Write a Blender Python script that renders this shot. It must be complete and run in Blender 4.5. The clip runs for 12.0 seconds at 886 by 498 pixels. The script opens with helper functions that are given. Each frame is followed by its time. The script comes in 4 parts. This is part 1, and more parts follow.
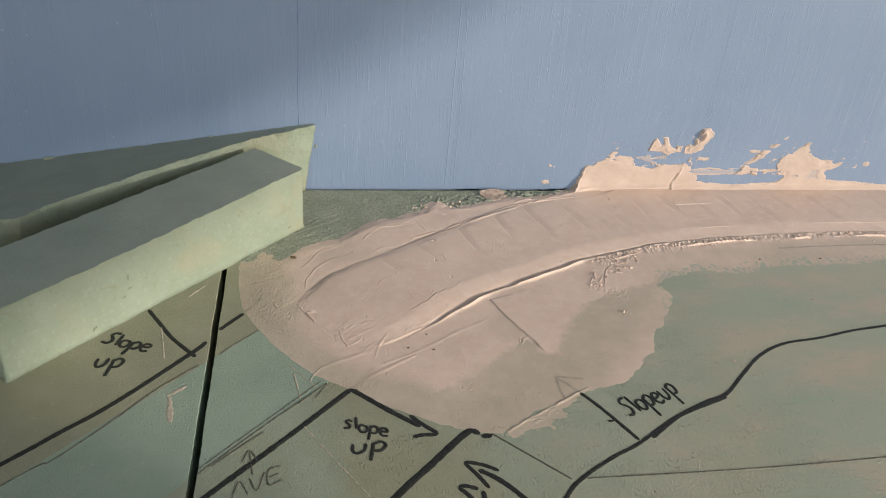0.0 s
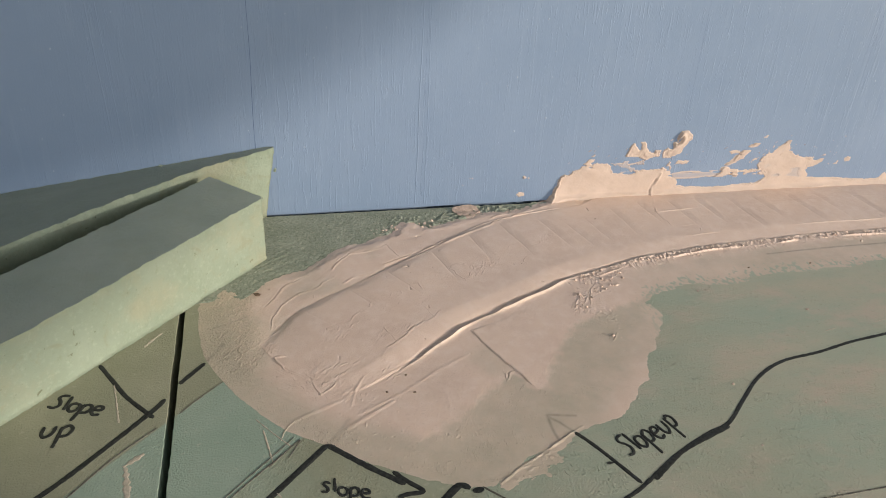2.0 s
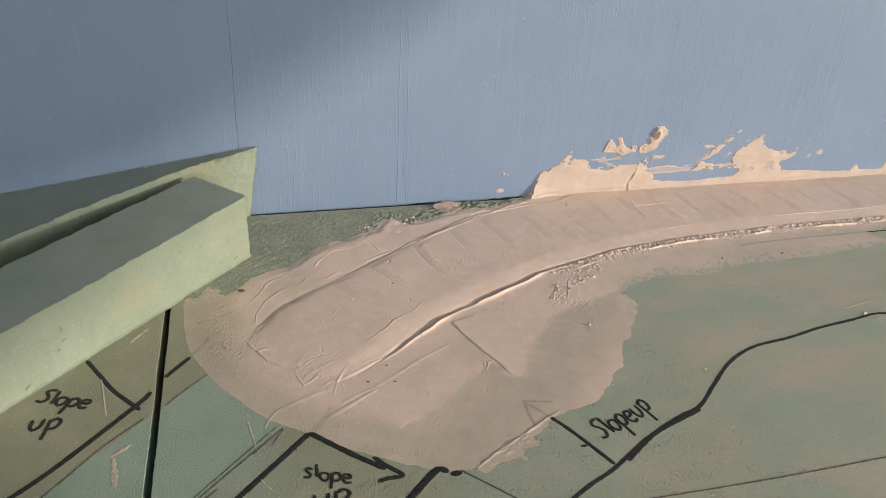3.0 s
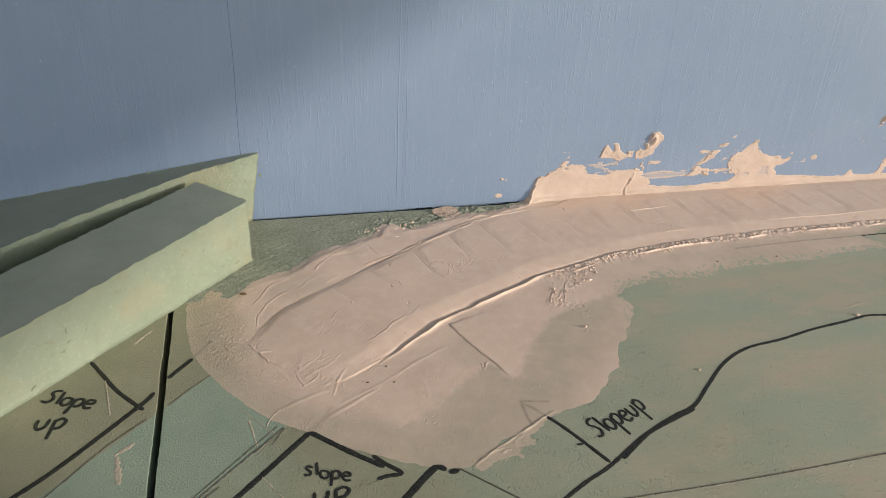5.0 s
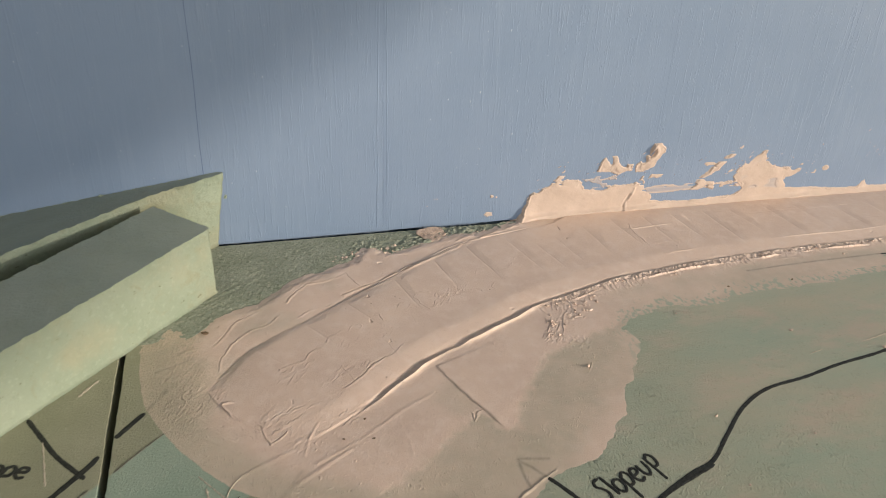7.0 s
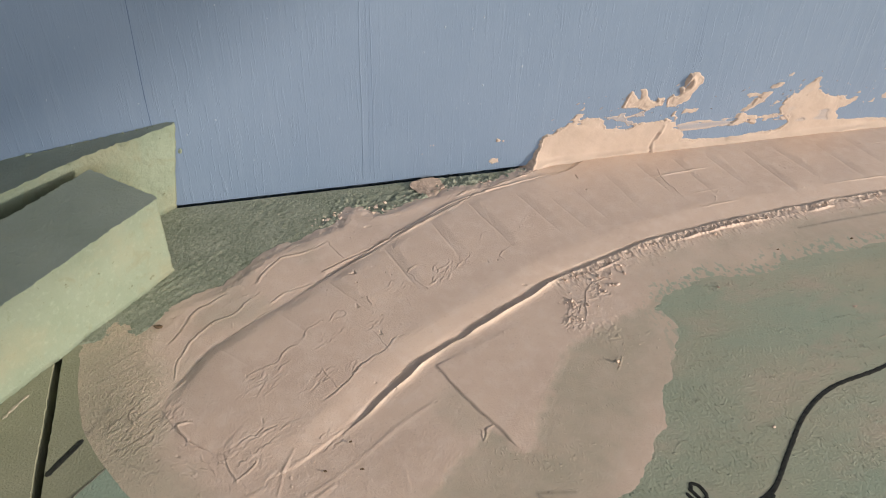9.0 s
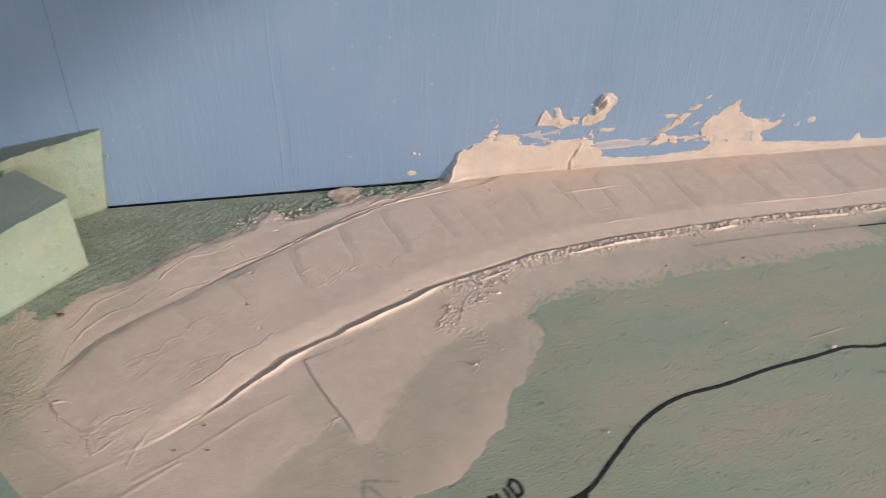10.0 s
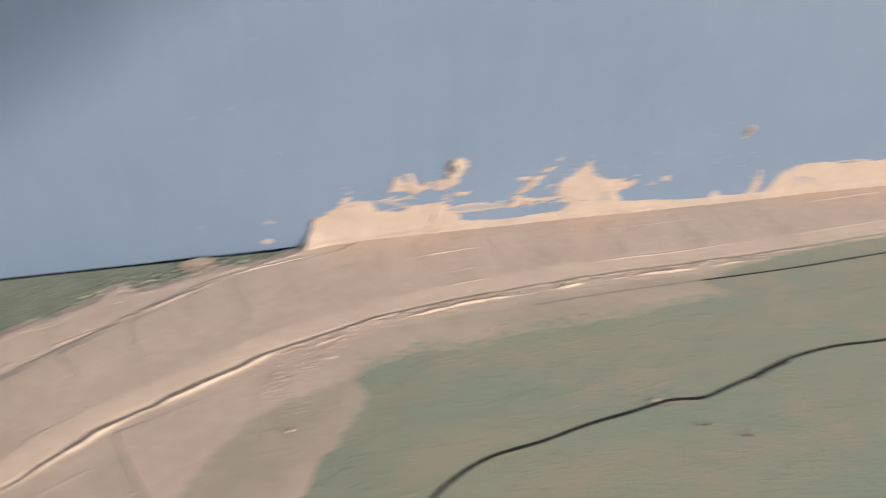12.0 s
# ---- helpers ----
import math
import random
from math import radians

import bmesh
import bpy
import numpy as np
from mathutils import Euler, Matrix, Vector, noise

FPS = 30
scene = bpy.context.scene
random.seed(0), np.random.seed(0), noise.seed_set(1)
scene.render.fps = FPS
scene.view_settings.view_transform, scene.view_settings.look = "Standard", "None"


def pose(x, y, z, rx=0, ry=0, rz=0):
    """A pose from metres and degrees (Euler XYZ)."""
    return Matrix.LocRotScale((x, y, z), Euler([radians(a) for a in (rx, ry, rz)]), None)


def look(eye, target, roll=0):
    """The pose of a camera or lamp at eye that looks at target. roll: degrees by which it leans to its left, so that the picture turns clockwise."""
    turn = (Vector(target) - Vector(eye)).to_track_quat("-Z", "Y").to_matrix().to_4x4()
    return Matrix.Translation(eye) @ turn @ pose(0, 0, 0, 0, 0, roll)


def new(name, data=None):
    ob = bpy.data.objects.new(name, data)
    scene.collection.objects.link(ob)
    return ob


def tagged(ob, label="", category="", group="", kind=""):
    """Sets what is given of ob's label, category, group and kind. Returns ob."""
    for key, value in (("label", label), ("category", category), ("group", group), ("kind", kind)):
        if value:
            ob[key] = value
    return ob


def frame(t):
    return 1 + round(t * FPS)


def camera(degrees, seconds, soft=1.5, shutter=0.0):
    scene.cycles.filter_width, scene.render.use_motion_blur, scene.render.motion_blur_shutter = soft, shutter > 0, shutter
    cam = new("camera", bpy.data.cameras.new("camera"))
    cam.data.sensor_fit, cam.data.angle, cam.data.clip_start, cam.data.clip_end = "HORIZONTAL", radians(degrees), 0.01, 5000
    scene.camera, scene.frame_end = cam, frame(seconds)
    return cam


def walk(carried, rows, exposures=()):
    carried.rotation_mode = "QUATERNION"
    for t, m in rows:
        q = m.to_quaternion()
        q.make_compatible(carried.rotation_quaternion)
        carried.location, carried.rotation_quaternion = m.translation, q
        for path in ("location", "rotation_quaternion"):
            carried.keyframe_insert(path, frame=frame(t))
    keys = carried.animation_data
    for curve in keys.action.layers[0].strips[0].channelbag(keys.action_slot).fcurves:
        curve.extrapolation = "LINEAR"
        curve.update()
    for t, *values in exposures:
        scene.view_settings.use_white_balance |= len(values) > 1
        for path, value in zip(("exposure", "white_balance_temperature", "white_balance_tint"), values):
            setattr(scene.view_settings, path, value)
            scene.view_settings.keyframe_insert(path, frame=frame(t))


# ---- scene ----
cam = camera(59.6, 12.0, soft=0.65, shutter=0.5)
PATH = [
    (0, (-0.171, -0.459, 0.228), (0.144, 1.236, -0.786), 4.8),
    (0.5, (-0.173, -0.447, 0.228), (0.155, 1.241, -0.793), 4.7),
    (1, (-0.175, -0.44, 0.228), (0.164, 1.242, -0.801), 4.2),
    (1.5, (-0.169, -0.431, 0.23), (0.199, 1.247, -0.794), 3.6),
    (2, (-0.169, -0.426, 0.229), (0.226, 1.246, -0.795), 3.3),
    (2.5, (-0.168, -0.43, 0.229), (0.237, 1.242, -0.79), 3.0),
    (3, (-0.165, -0.438, 0.23), (0.251, 1.235, -0.785), 2.8),
    (5, (-0.165, -0.445, 0.231), (0.249, 1.239, -0.765), 2.6),
    (5.5, (-0.164, -0.447, 0.23), (0.249, 1.24, -0.763), 2.5),
    (6, (-0.162, -0.442, 0.229), (0.261, 1.244, -0.759), 2.6),
    (6.5, (-0.161, -0.426, 0.226), (0.269, 1.264, -0.752), 2.4),
    (7, (-0.154, -0.402, 0.224), (0.292, 1.272, -0.776), 2.5),
    (7.2, (-0.152, -0.392, 0.225), (0.305, 1.268, -0.793), 2.5),
    (8.8, (-0.14, -0.33, 0.215), (0.29, 1.202, -0.997), 2.0),
    (9, (-0.137, -0.331, 0.216), (0.287, 1.196, -1.004), 2.0),
    (9.5, (-0.119, -0.351, 0.216), (0.273, 1.188, -0.999), 1.6),
    (10, (-0.069, -0.364, 0.226), (0.227, 1.216, -0.965), 1.0),
    (10.5, (-0.028, -0.359, 0.219), (0.207, 1.246, -0.951), 0.9),
    (11, (-0.01, -0.361, 0.217), (0.224, 1.272, -0.914), 0.6),
    (11.5, (-0.04, -0.371, 0.22), (0.19, 1.284, -0.879), 0.9),
    (11.8, (-0.033, -0.376, 0.222), (0.233, 1.298, -0.84), 0.5),
    (12, (-0.002, -0.381, 0.224), (0.359, 1.292, -0.81), 0.1),
]
walk(cam, [(t, look(eye, target, roll)) for t, eye, target, roll in PATH],
     [(0.0, 0.0, 6500, 10), (3.0, -0.03, 6600, 10), (5.0, -0.03, 6700, 10), (7.0, -0.05, 6850, 10),
      (9.0, -0.08, 6650, 10), (10.0, -0.07, 6250, 10), (11.0, -0.04, 6300, 10), (12.0, 0.0, 6600, 10)])

# ---------- light ----------
SUN_TO = Vector((-0.80, 0.55, -0.24)).normalized()      # the way the low sunlight travels
world = bpy.data.worlds.new("world")
scene.world = world
world.use_nodes = True
wt = world.node_tree
sky = wt.nodes.new("ShaderNodeTexSky")
sky.sky_type = "NISHITA"
sky.sun_disc = False
sky.sun_elevation = math.asin(-SUN_TO.z)
sky.sun_rotation = math.atan2(-SUN_TO.x, -SUN_TO.y)
wt.links.new(sky.outputs["Color"], wt.nodes["Background"].inputs["Color"])
wt.nodes["Background"].inputs["Strength"].default_value = 0.07

sun = new("sun", bpy.data.lights.new("sun", "SUN"))
sun.data.energy = 3.5
sun.data.angle = radians(1.25)
sun.data.color = (1.0, 0.885, 0.765)
sun.matrix_world = look((3, -4, 2), Vector((3, -4, 2)) + SUN_TO)


def fill_lamp(name, eye, target, w, h, energy, color):
    lamp = new(name, bpy.data.lights.new(name, "AREA"))
    lamp.data.shape = "RECTANGLE"
    lamp.data.size, lamp.data.size_y = w, h
    lamp.data.energy = energy
    lamp.data.color = color
    lamp.matrix_world = look(eye, target)
    return lamp


# soft lamp added inside the south opening to fill the shade; no known source
fill_lamp("south_fill", (0.35, -3.72, 0.93), (-0.1, 0.0, 0.1), 2.2, 0.92, 55.0, (0.97, 0.97, 0.99))

# ---------- number helpers ----------
TABLE = np.random.RandomState(7).rand(256, 256)


def vnoise(x, y):
    xi, yi = np.floor(x).astype(int), np.floor(y).astype(int)
    u, v = x - xi, y - yi
    u, v = u * u * (3 - 2 * u), v * v * (3 - 2 * v)
    a, b = TABLE[xi % 256, yi % 256], TABLE[(xi + 1) % 256, yi % 256]
    c, d = TABLE[xi % 256, (yi + 1) % 256], TABLE[(xi + 1) % 256, (yi + 1) % 256]
    return (a + (b - a) * u + (c - a) * v + (a - b - c + d) * u * v) * 2 - 1


def fbm(x, y, size, octaves=3, seed=0.0):
    """Noise of about -1 to 1 whose largest lumps are size metres wide."""
    total, amp, f = 0.0, 1.0, 1.0 / size
    for k in range(octaves):
        total = total + amp * vnoise(x * f + 17.3 * k + seed * 7.7, y * f + 9.1 * k + seed * 3.3)
        amp, f = amp * 0.5, f * 2.03
    return total / 1.6


def smooth(a, b, x):
    t = np.clip((x - a) / (b - a), 0, 1)
    return t * t * (3 - 2 * t)


def bell(d, w):
    return np.exp(-(d / w) ** 2)


def mm(text):
    return [tuple(float(v) / 1000 for v in p.split(",")) for p in text.split()]


def curve(points, step=0.003):
    """A smooth line through the points."""
    p = [Vector((*a, 0)) for a in points]
    p = [2 * p[0] - p[1]] + p + [2 * p[-1] - p[-2]]
    out = []
    for i in range(1, len(p) - 2):
        n = max(1, int((p[i + 1] - p[i]).length / step))
        for k in range(n):
            t = k / n
            q = 0.5 * (2 * p[i] + (p[i + 1] - p[i - 1]) * t + (2 * p[i - 1] - 5 * p[i] + 4 * p[i + 1] - p[i + 2]) * t * t
                       + (3 * p[i] - p[i - 1] - 3 * p[i + 1] + p[i + 2]) * t ** 3)
            out.append((q.x, q.y))
    return out + [(p[-2].x, p[-2].y)]


def to_line(X, Y, line):
    """Distance to an open line, and the length along it."""
    best, along, run = np.full(X.shape, 1e9), np.zeros(X.shape), 0.0
    for (ax, ay), (bx, by) in zip(line, line[1:]):
        dx, dy = bx - ax, by - ay
        ll = math.hypot(dx, dy) + 1e-12
        t = np.clip(((X - ax) * dx + (Y - ay) * dy) / ll ** 2, 0, 1)
        d = np.hypot(X - ax - t * dx, Y - ay - t * dy)
        near = d < best
        best, along = np.where(near, d, best), np.where(near, run + t * ll, along)
        run += ll
    return best, along


def leeward(X, Y, line):
    """Distance to a line, positive on its side away from the sun."""
    best, sign = np.full(X.shape, 1e9), np.zeros(X.shape)
    for (ax, ay), (bx, by) in zip(line, line[1:]):
        dx, dy = bx - ax, by - ay
        ll = math.hypot(dx, dy) + 1e-12
        t = np.clip(((X - ax) * dx + (Y - ay) * dy) / ll ** 2, 0, 1)
        d = np.hypot(X - ax - t * dx, Y - ay - t * dy)
        turn = 1.0 if dy * 0.6 + dx * 0.8 > 0 else -1.0
        s = np.where((Y - ay) * dx - (X - ax) * dy > 0, turn, -turn)
        near = d < best
        best, sign = np.where(near, d, best), np.where(near, s, sign)
    return best * sign


def inside(X, Y, ring):
    """Signed distance to a closed ring, positive within."""
    d, _ = to_line(X, Y, list(ring) + [ring[0]])
    odd = np.zeros(X.shape, bool)
    for (ax, ay), (bx, by) in zip(ring, list(ring[1:]) + [ring[0]]):
        cross = (ay > Y) != (by > Y)
        odd ^= cross & (X < (bx - ax) * (Y - ay) / (by - ay + 1e-15) + ax)
    return np.where(odd, d, -d)


# ---------- materials ----------
class Nodes:
    """A short way to write node materials."""

    def __init__(self, name, rough=0.6, spec=0.3):
        self.m = bpy.data.materials.new(name)
        self.m.use_nodes = True
        self.t = self.m.node_tree
        self.b = self.t.nodes["Principled BSDF"]
        self.b.inputs["Roughness"].default_value = rough
        self.b.inputs["Specular IOR Level"].default_value = spec
        self.co = self.t.nodes.new("ShaderNodeTexCoord").outputs["Object"]

    def link(self, a, b):
        self.t.links.new(a, b)

    def scaled(self, v):
        n = self.t.nodes.new("ShaderNodeVectorMath")
        n.operation = "MULTIPLY"
        self.link(self.co, n.inputs[0])
        n.inputs[1].default_value = v
        return n.outputs[0]

    def noise(self, scale, detail=4.0, rough=0.55, stretch=None, distort=0.0):
        n = self.t.nodes.new("ShaderNodeTexNoise")
        n.inputs["Scale"].default_value = scale
        n.inputs["Detail"].default_value = detail
        n.inputs["Roughness"].default_value = rough
        n.inputs["Distortion"].default_value = distort
        self.link(self.scaled(stretch) if stretch else self.co, n.inputs["Vector"])
        return n.outputs["Fac"]

    def cells(self, scale, stretch=None):
        n = self.t.nodes.new("ShaderNodeTexVoronoi")
        n.inputs["Scale"].default_value = scale
        self.link(self.scaled(stretch) if stretch else self.co, n.inputs["Vector"])
        return n.outputs["Distance"]

    def span(self, fac, a, b, lo=0.0, hi=1.0):
        n = self.t.nodes.new("ShaderNodeMapRange")
        self.link(fac, n.inputs["Value"])
        for k, v in zip(("From Min", "From Max", "To Min", "To Max"), (a, b, lo, hi)):
            n.inputs[k].default_value = v
        return n.outputs["Result"]

    def math(self, op, a, b=None):
        n = self.t.nodes.new("ShaderNodeMath")
        n.operation = op
        for k, v in enumerate((a, b)):
            if v is None:
                continue
            if isinstance(v, (int, float)):
                n.inputs[k].default_value = v
            else:
                self.link(v, n.inputs[k])
        return n.outputs[0]

    def mix(self, fac, a, b):
        n = self.t.nodes.new("ShaderNodeMix")
        n.data_type = "RGBA"
        sockets = [s for s in n.inputs if s.type == "RGBA"]
        for s, v in zip(sockets, (a, b)):
            if isinstance(v, tuple):
                s.default_value = (*v, 1)
            else:
                self.link(v, s)
        if isinstance(fac, (int, float)):
            n.inputs[0].default_value = fac
        else:
            self.link(fac, n.inputs[0])
        return [s for s in n.outputs if s.type == "RGBA"][0]

    def attribute(self, name):
        n = self.t.nodes.new("ShaderNodeAttribute")
        n.attribute_name = name
        return n.outputs["Fac"]

    def side(self, ax, ay, bx, by, soft=0.0006):
        """1 on the left of the line from a to b (metres), 0 on its right."""
        dx, dy = bx - ax, by - ay
        ll = math.hypot(dx, dy)
        n = self.t.nodes.new("ShaderNodeVectorMath")
        n.operation = "DOT_PRODUCT"
        self.link(self.co, n.inputs[0])
        n.inputs[1].default_value = (-dy / ll, dx / ll, 0)
        c = (-dy * ax + dx * ay) / ll
        return self.span(n.outputs["Value"], c - soft, c + soft)

    def dashes(self):
        """Short clustered nicks, as in the pressed skin of foam board."""
        n = self.t.nodes.new("ShaderNodeVectorRotate")
        n.rotation_type = "Z_AXIS"
        n.inputs["Angle"].default_value = radians(-6)
        self.link(self.co, n.inputs["Vector"])
        straight, self.co = self.co, n.outputs[0]
        a = self.span(self.noise(1350, 1, 0.5, (1.0, 0.30, 1.0)), 0.57, 0.61)
        self.co = straight
        return self.math("MULTIPLY", a, self.span(self.noise(95, 5, 0.7, (0.5, 1.2, 1.0)), 0.49, 0.62))

    def color(self, c):
        self.link(c, self.b.inputs["Base Color"])

    def bump(self, height, depth, strength=1.0, under=None):
        n = self.t.nodes.new("ShaderNodeBump")
        n.inputs["Strength"].default_value = strength
        n.inputs["Distance"].default_value = depth
        self.link(height, n.inputs["Height"])
        if under:
            self.link(under, n.inputs["Normal"])
        self.link(n.outputs["Normal"], self.b.inputs["Normal"])
        return n.outputs["Normal"]


def make_plaster():
    m = Nodes("pink_plaster", 0.55, 0.35)
    pink = m.mix(m.span(m.noise(28, 4), 0.35, 0.68), (0.675, 0.52, 0.433), (0.74, 0.58, 0.483))
    pink = m.mix(m.span(m.noise(170, 3), 0.45, 0.75), pink, (0.75, 0.605, 0.52))
    pink = m.mix(m.span(m.noise(1000, 3, 0.65), 0.60, 0.72, 0.0, 0.40), pink, (0.47, 0.345, 0.285))
    green = m.mix(m.span(m.noise(60, 4), 0.35, 0.65), (0.375, 0.362, 0.275), (0.45, 0.41, 0.318))
    thin = m.math("MULTIPLY", m.attribute("thin"), m.span(m.noise(220, 5, 0.7), 0.30, 0.60, 0.78, 1.0))
    pale = m.mix(m.attribute("lip_pale"), pink, (0.76, 0.63, 0.51))
    grit = m.math("MULTIPLY", m.attribute("sand"), m.span(m.noise(700, 4, 0.7), 0.38, 0.62, 0.35, 0.85))
    pale = m.mix(grit, pale, (0.485, 0.415, 0.305))
    coat = m.mix(m.attribute("bare"), m.mix(thin, pale, green), (0.385, 0.42, 0.335))
    m.color(m.mix(m.attribute("mark"), coat, (0.13, 0.12, 0.10)))
    a = m.bump(m.noise(420, 5, 0.65), 0.0004, 0.18)
    m.bump(m.math("MULTIPLY", m.dashes(), m.span(m.attribute("thin"), 0.45, 0.75, 0.0, 1.0)), 0.0007, 0.6, m.bump(m.math("MULTIPLY", m.noise(900, 4, 0.7), m.attribute("sand")), 0.0010, 0.8, m.bump(m.noise(1500, 2), 0.0003, 0.4, a)))
    return m.m


def make_cream():
    m = Nodes("dried_cream_plaster", 0.7, 0.2)
    c = m.mix(m.span(m.noise(90, 4), 0.35, 0.7), (0.505, 0.405, 0.340), (0.565, 0.458, 0.390))
    veil = m.math("MULTIPLY", m.attribute("veil"), m.span(m.noise(420, 4, 0.6, (0.25, 1, 1.6)), 0.35, 0.62, 0.7, 1.0))
    m.color(m.mix(veil, c, (0.33, 0.335, 0.375)))
    m.bump(m.noise(500, 4, 0.6, (1, 1, 1.6)), 0.0004, 0.3)
    return m.m


def make_board():
    m = Nodes("green_foam_skin", 0.62, 0.3)
    teal = m.mix(m.span(m.noise(45, 5), 0.3, 0.7), (0.27, 0.355, 0.285), (0.33, 0.405, 0.33))
    brown = m.mix(m.span(m.noise(38, 5), 0.3, 0.7), (0.27, 0.28, 0.195), (0.335, 0.335, 0.24))
    # straight painted edges along the drawn streets
    west = m.side(-0.286, -0.242, -0.202, -0.154)
    mid = m.side(-0.216, -0.240, -0.169, -0.193)
    wide = m.span(m.noise(9, 4, 0.6, None, 0.6), 0.40, 0.58)
    far = m.span(m.split_x(), -0.13, 0.06)
    light = m.mix(m.span(m.noise(15, 7, 0.68, (0.6, 1.5, 1.0)), 0.36, 0.66), (0.35, 0.412, 0.326), (0.455, 0.43, 0.333))
    east = m.math("SUBTRACT", 1.0, mid)
    c = m.mix(west, teal, brown)
    c = m.mix(east, c, m.mix(m.span(wide, 0, 1, 0.35, 0.95), teal, brown))
    c = m.mix(m.math("MULTIPLY", east, far), c, light)
    smudge = m.math("MULTIPLY", m.span(m.noise(34, 5, 0.65, (0.7, 1.3, 1.0)), 0.50, 0.66, 0.0, 0.75), far)
    c = m.mix(m.math("MULTIPLY", smudge, east), c, (0.50, 0.425, 0.345))
    c = m.mix(m.span(m.noise(330, 4, 0.65), 0.6, 0.8, 0.0, 0.4), c, (0.58, 0.54, 0.45))
    c = m.mix(m.span(m.noise(520, 3, 0.6), 0.60, 0.78, 0.0, 0.45), c, (0.21, 0.22, 0.16))
    m.color(c)
    a = m.bump(m.noise(300, 5, 0.7, (1.0, 0.4, 1.0)), 0.0006, 0.22)
    nicks = m.math("MULTIPLY", m.dashes(), m.span(m.split_x(), -0.2, -0.05, 0.12, 1.0))
    m.bump(nicks, 0.0009, 0.8, m.bump(m.noise(1100, 3), 0.0005, 0.65, a))
    return m.m


def split_x(self):
    n = self.t.nodes.new("ShaderNodeSeparateXYZ")
    self.link(self.co, n.inputs[0])
    return n.outputs[0]


Nodes.split_x = split_x


def make_torn():
    m = Nodes("torn_green_foam", 0.85, 0.1)
    c = m.mix(m.span(m.noise(70, 5), 0.3, 0.7), (0.265, 0.30, 0.235), (0.345, 0.37, 0.30))
    m.color(m.mix(m.span(m.noise(600, 3), 0.5, 0.72, 0, 0.6), m.mix(m.span(m.noise(420, 4, 0.7), 0.54, 0.66, 0, 0.6), c, (0.46, 0.45, 0.36)), (0.13, 0.155, 0.105)))
    m.bump(m.noise(800, 5, 0.75, (1.0, 0.6, 1.0)), 0.0013, 0.55)
    return m.m


def make_foam():
    """Pale sawn foam whose upper skin is grey-green and wears off over the edges."""
    m = Nodes("green_foam", 0.75, 0.2)
    cut = m.mix(m.span(m.noise(40, 5), 0.3, 0.7), (0.245, 0.300, 0.225), (0.295, 0.345, 0.268))
    cut = m.mix(m.span(m.noise(190, 4, 0.7), 0.62, 0.74, 0, 0.55), cut, (0.21, 0.25, 0.165))
    cut = m.mix(m.span(m.noise(420, 3), 0.55, 0.75, 0, 0.4), cut, (0.38, 0.43, 0.34))
    cut = m.mix(m.span(m.noise(330, 3, 0.5), 0.69, 0.75, 0, 0.8), cut, (0.13, 0.14, 0.085))
    cut = m.mix(m.span(m.noise(26, 5, 0.65), 0.50, 0.66, 0, 0.6), cut, (0.33, 0.325, 0.23))
    cut = m.mix(m.span(m.noise(75, 5, 0.7, None, 1.0), 0.58, 0.70, 0, 0.5), cut, (0.25, 0.26, 0.175))
    skin = m.mix(m.span(m.noise(35, 5), 0.3, 0.7), (0.27, 0.325, 0.285), (0.33, 0.38, 0.335))
    skin = m.mix(m.span(m.noise(260, 4, 0.6, (1, 0.3, 1)), 0.55, 0.75, 0, 0.4), skin, (0.34, 0.365, 0.335))
    up = m.t.nodes.new("ShaderNodeNewGeometry").outputs["True Normal"]
    n = m.t.nodes.new("ShaderNodeSeparateXYZ")
    m.link(up, n.inputs[0])
    worn = m.math("ADD", n.outputs[2], m.span(m.noise(90, 5, 0.7), 0.0, 1.0, -0.35, 0.35))
    m.color(m.mix(m.span(worn, 0.55, 1.05), cut, skin))
    a = m.bump(m.noise(190, 6, 0.72), 0.0018, 0.45)
    m.bump(m.noise(620, 4, 0.7), 0.0008, 0.55, a)
    return m.m


def make_blue():
    m = Nodes("blue_backdrop_paint", 0.42, 0.4)
    c = m.mix(m.span(m.noise(14, 4, 0.6), 0.3, 0.7), (0.184, 0.256, 0.368), (0.208, 0.280, 0.394))
    patch = m.span(m.noise(16, 3, 0.6, (1.0, 1.0, 0.5)), 0.40, 0.66, 0.15, 1.0)
    streak = m.noise(260, 5, 0.6, (1.0, 1.0, 0.045))
    c = m.mix(m.math("MULTIPLY", patch, m.span(streak, 0.52, 0.75, 0, 0.36)), c, (0.28, 0.36, 0.475))
    c = m.mix(m.span(m.noise(900, 2, 0.5, (1.0, 1.0, 0.3)), 0.72, 0.77, 0, 0.4), c, (0.42, 0.48, 0.55))
    m.color(c)
    a = m.bump(m.math("MULTIPLY", patch, streak), 0.0006, 0.22)
    a = m.bump(m.math("MULTIPLY", patch, m.span(m.noise(620, 3, 0.6, (1.0, 1.0, 0.07)), 0.56, 0.62)), 0.0003, 0.4, a)
    m.bump(m.noise(1200, 3, 0.6, (1, 1, 0.25)), 0.0003, 0.25, a)
    return m.m


def plain(name, c1, c2, scale=200, rough=0.6, spec=0.3, depth=0.0002):
    m = Nodes(name, rough, spec)
    m.color(m.mix(m.span(m.noise(scale, 4), 0.3, 0.7), c1, c2))
    if depth:
        m.bump(m.noise(scale * 3, 3), depth, 0.4)
    return m.m


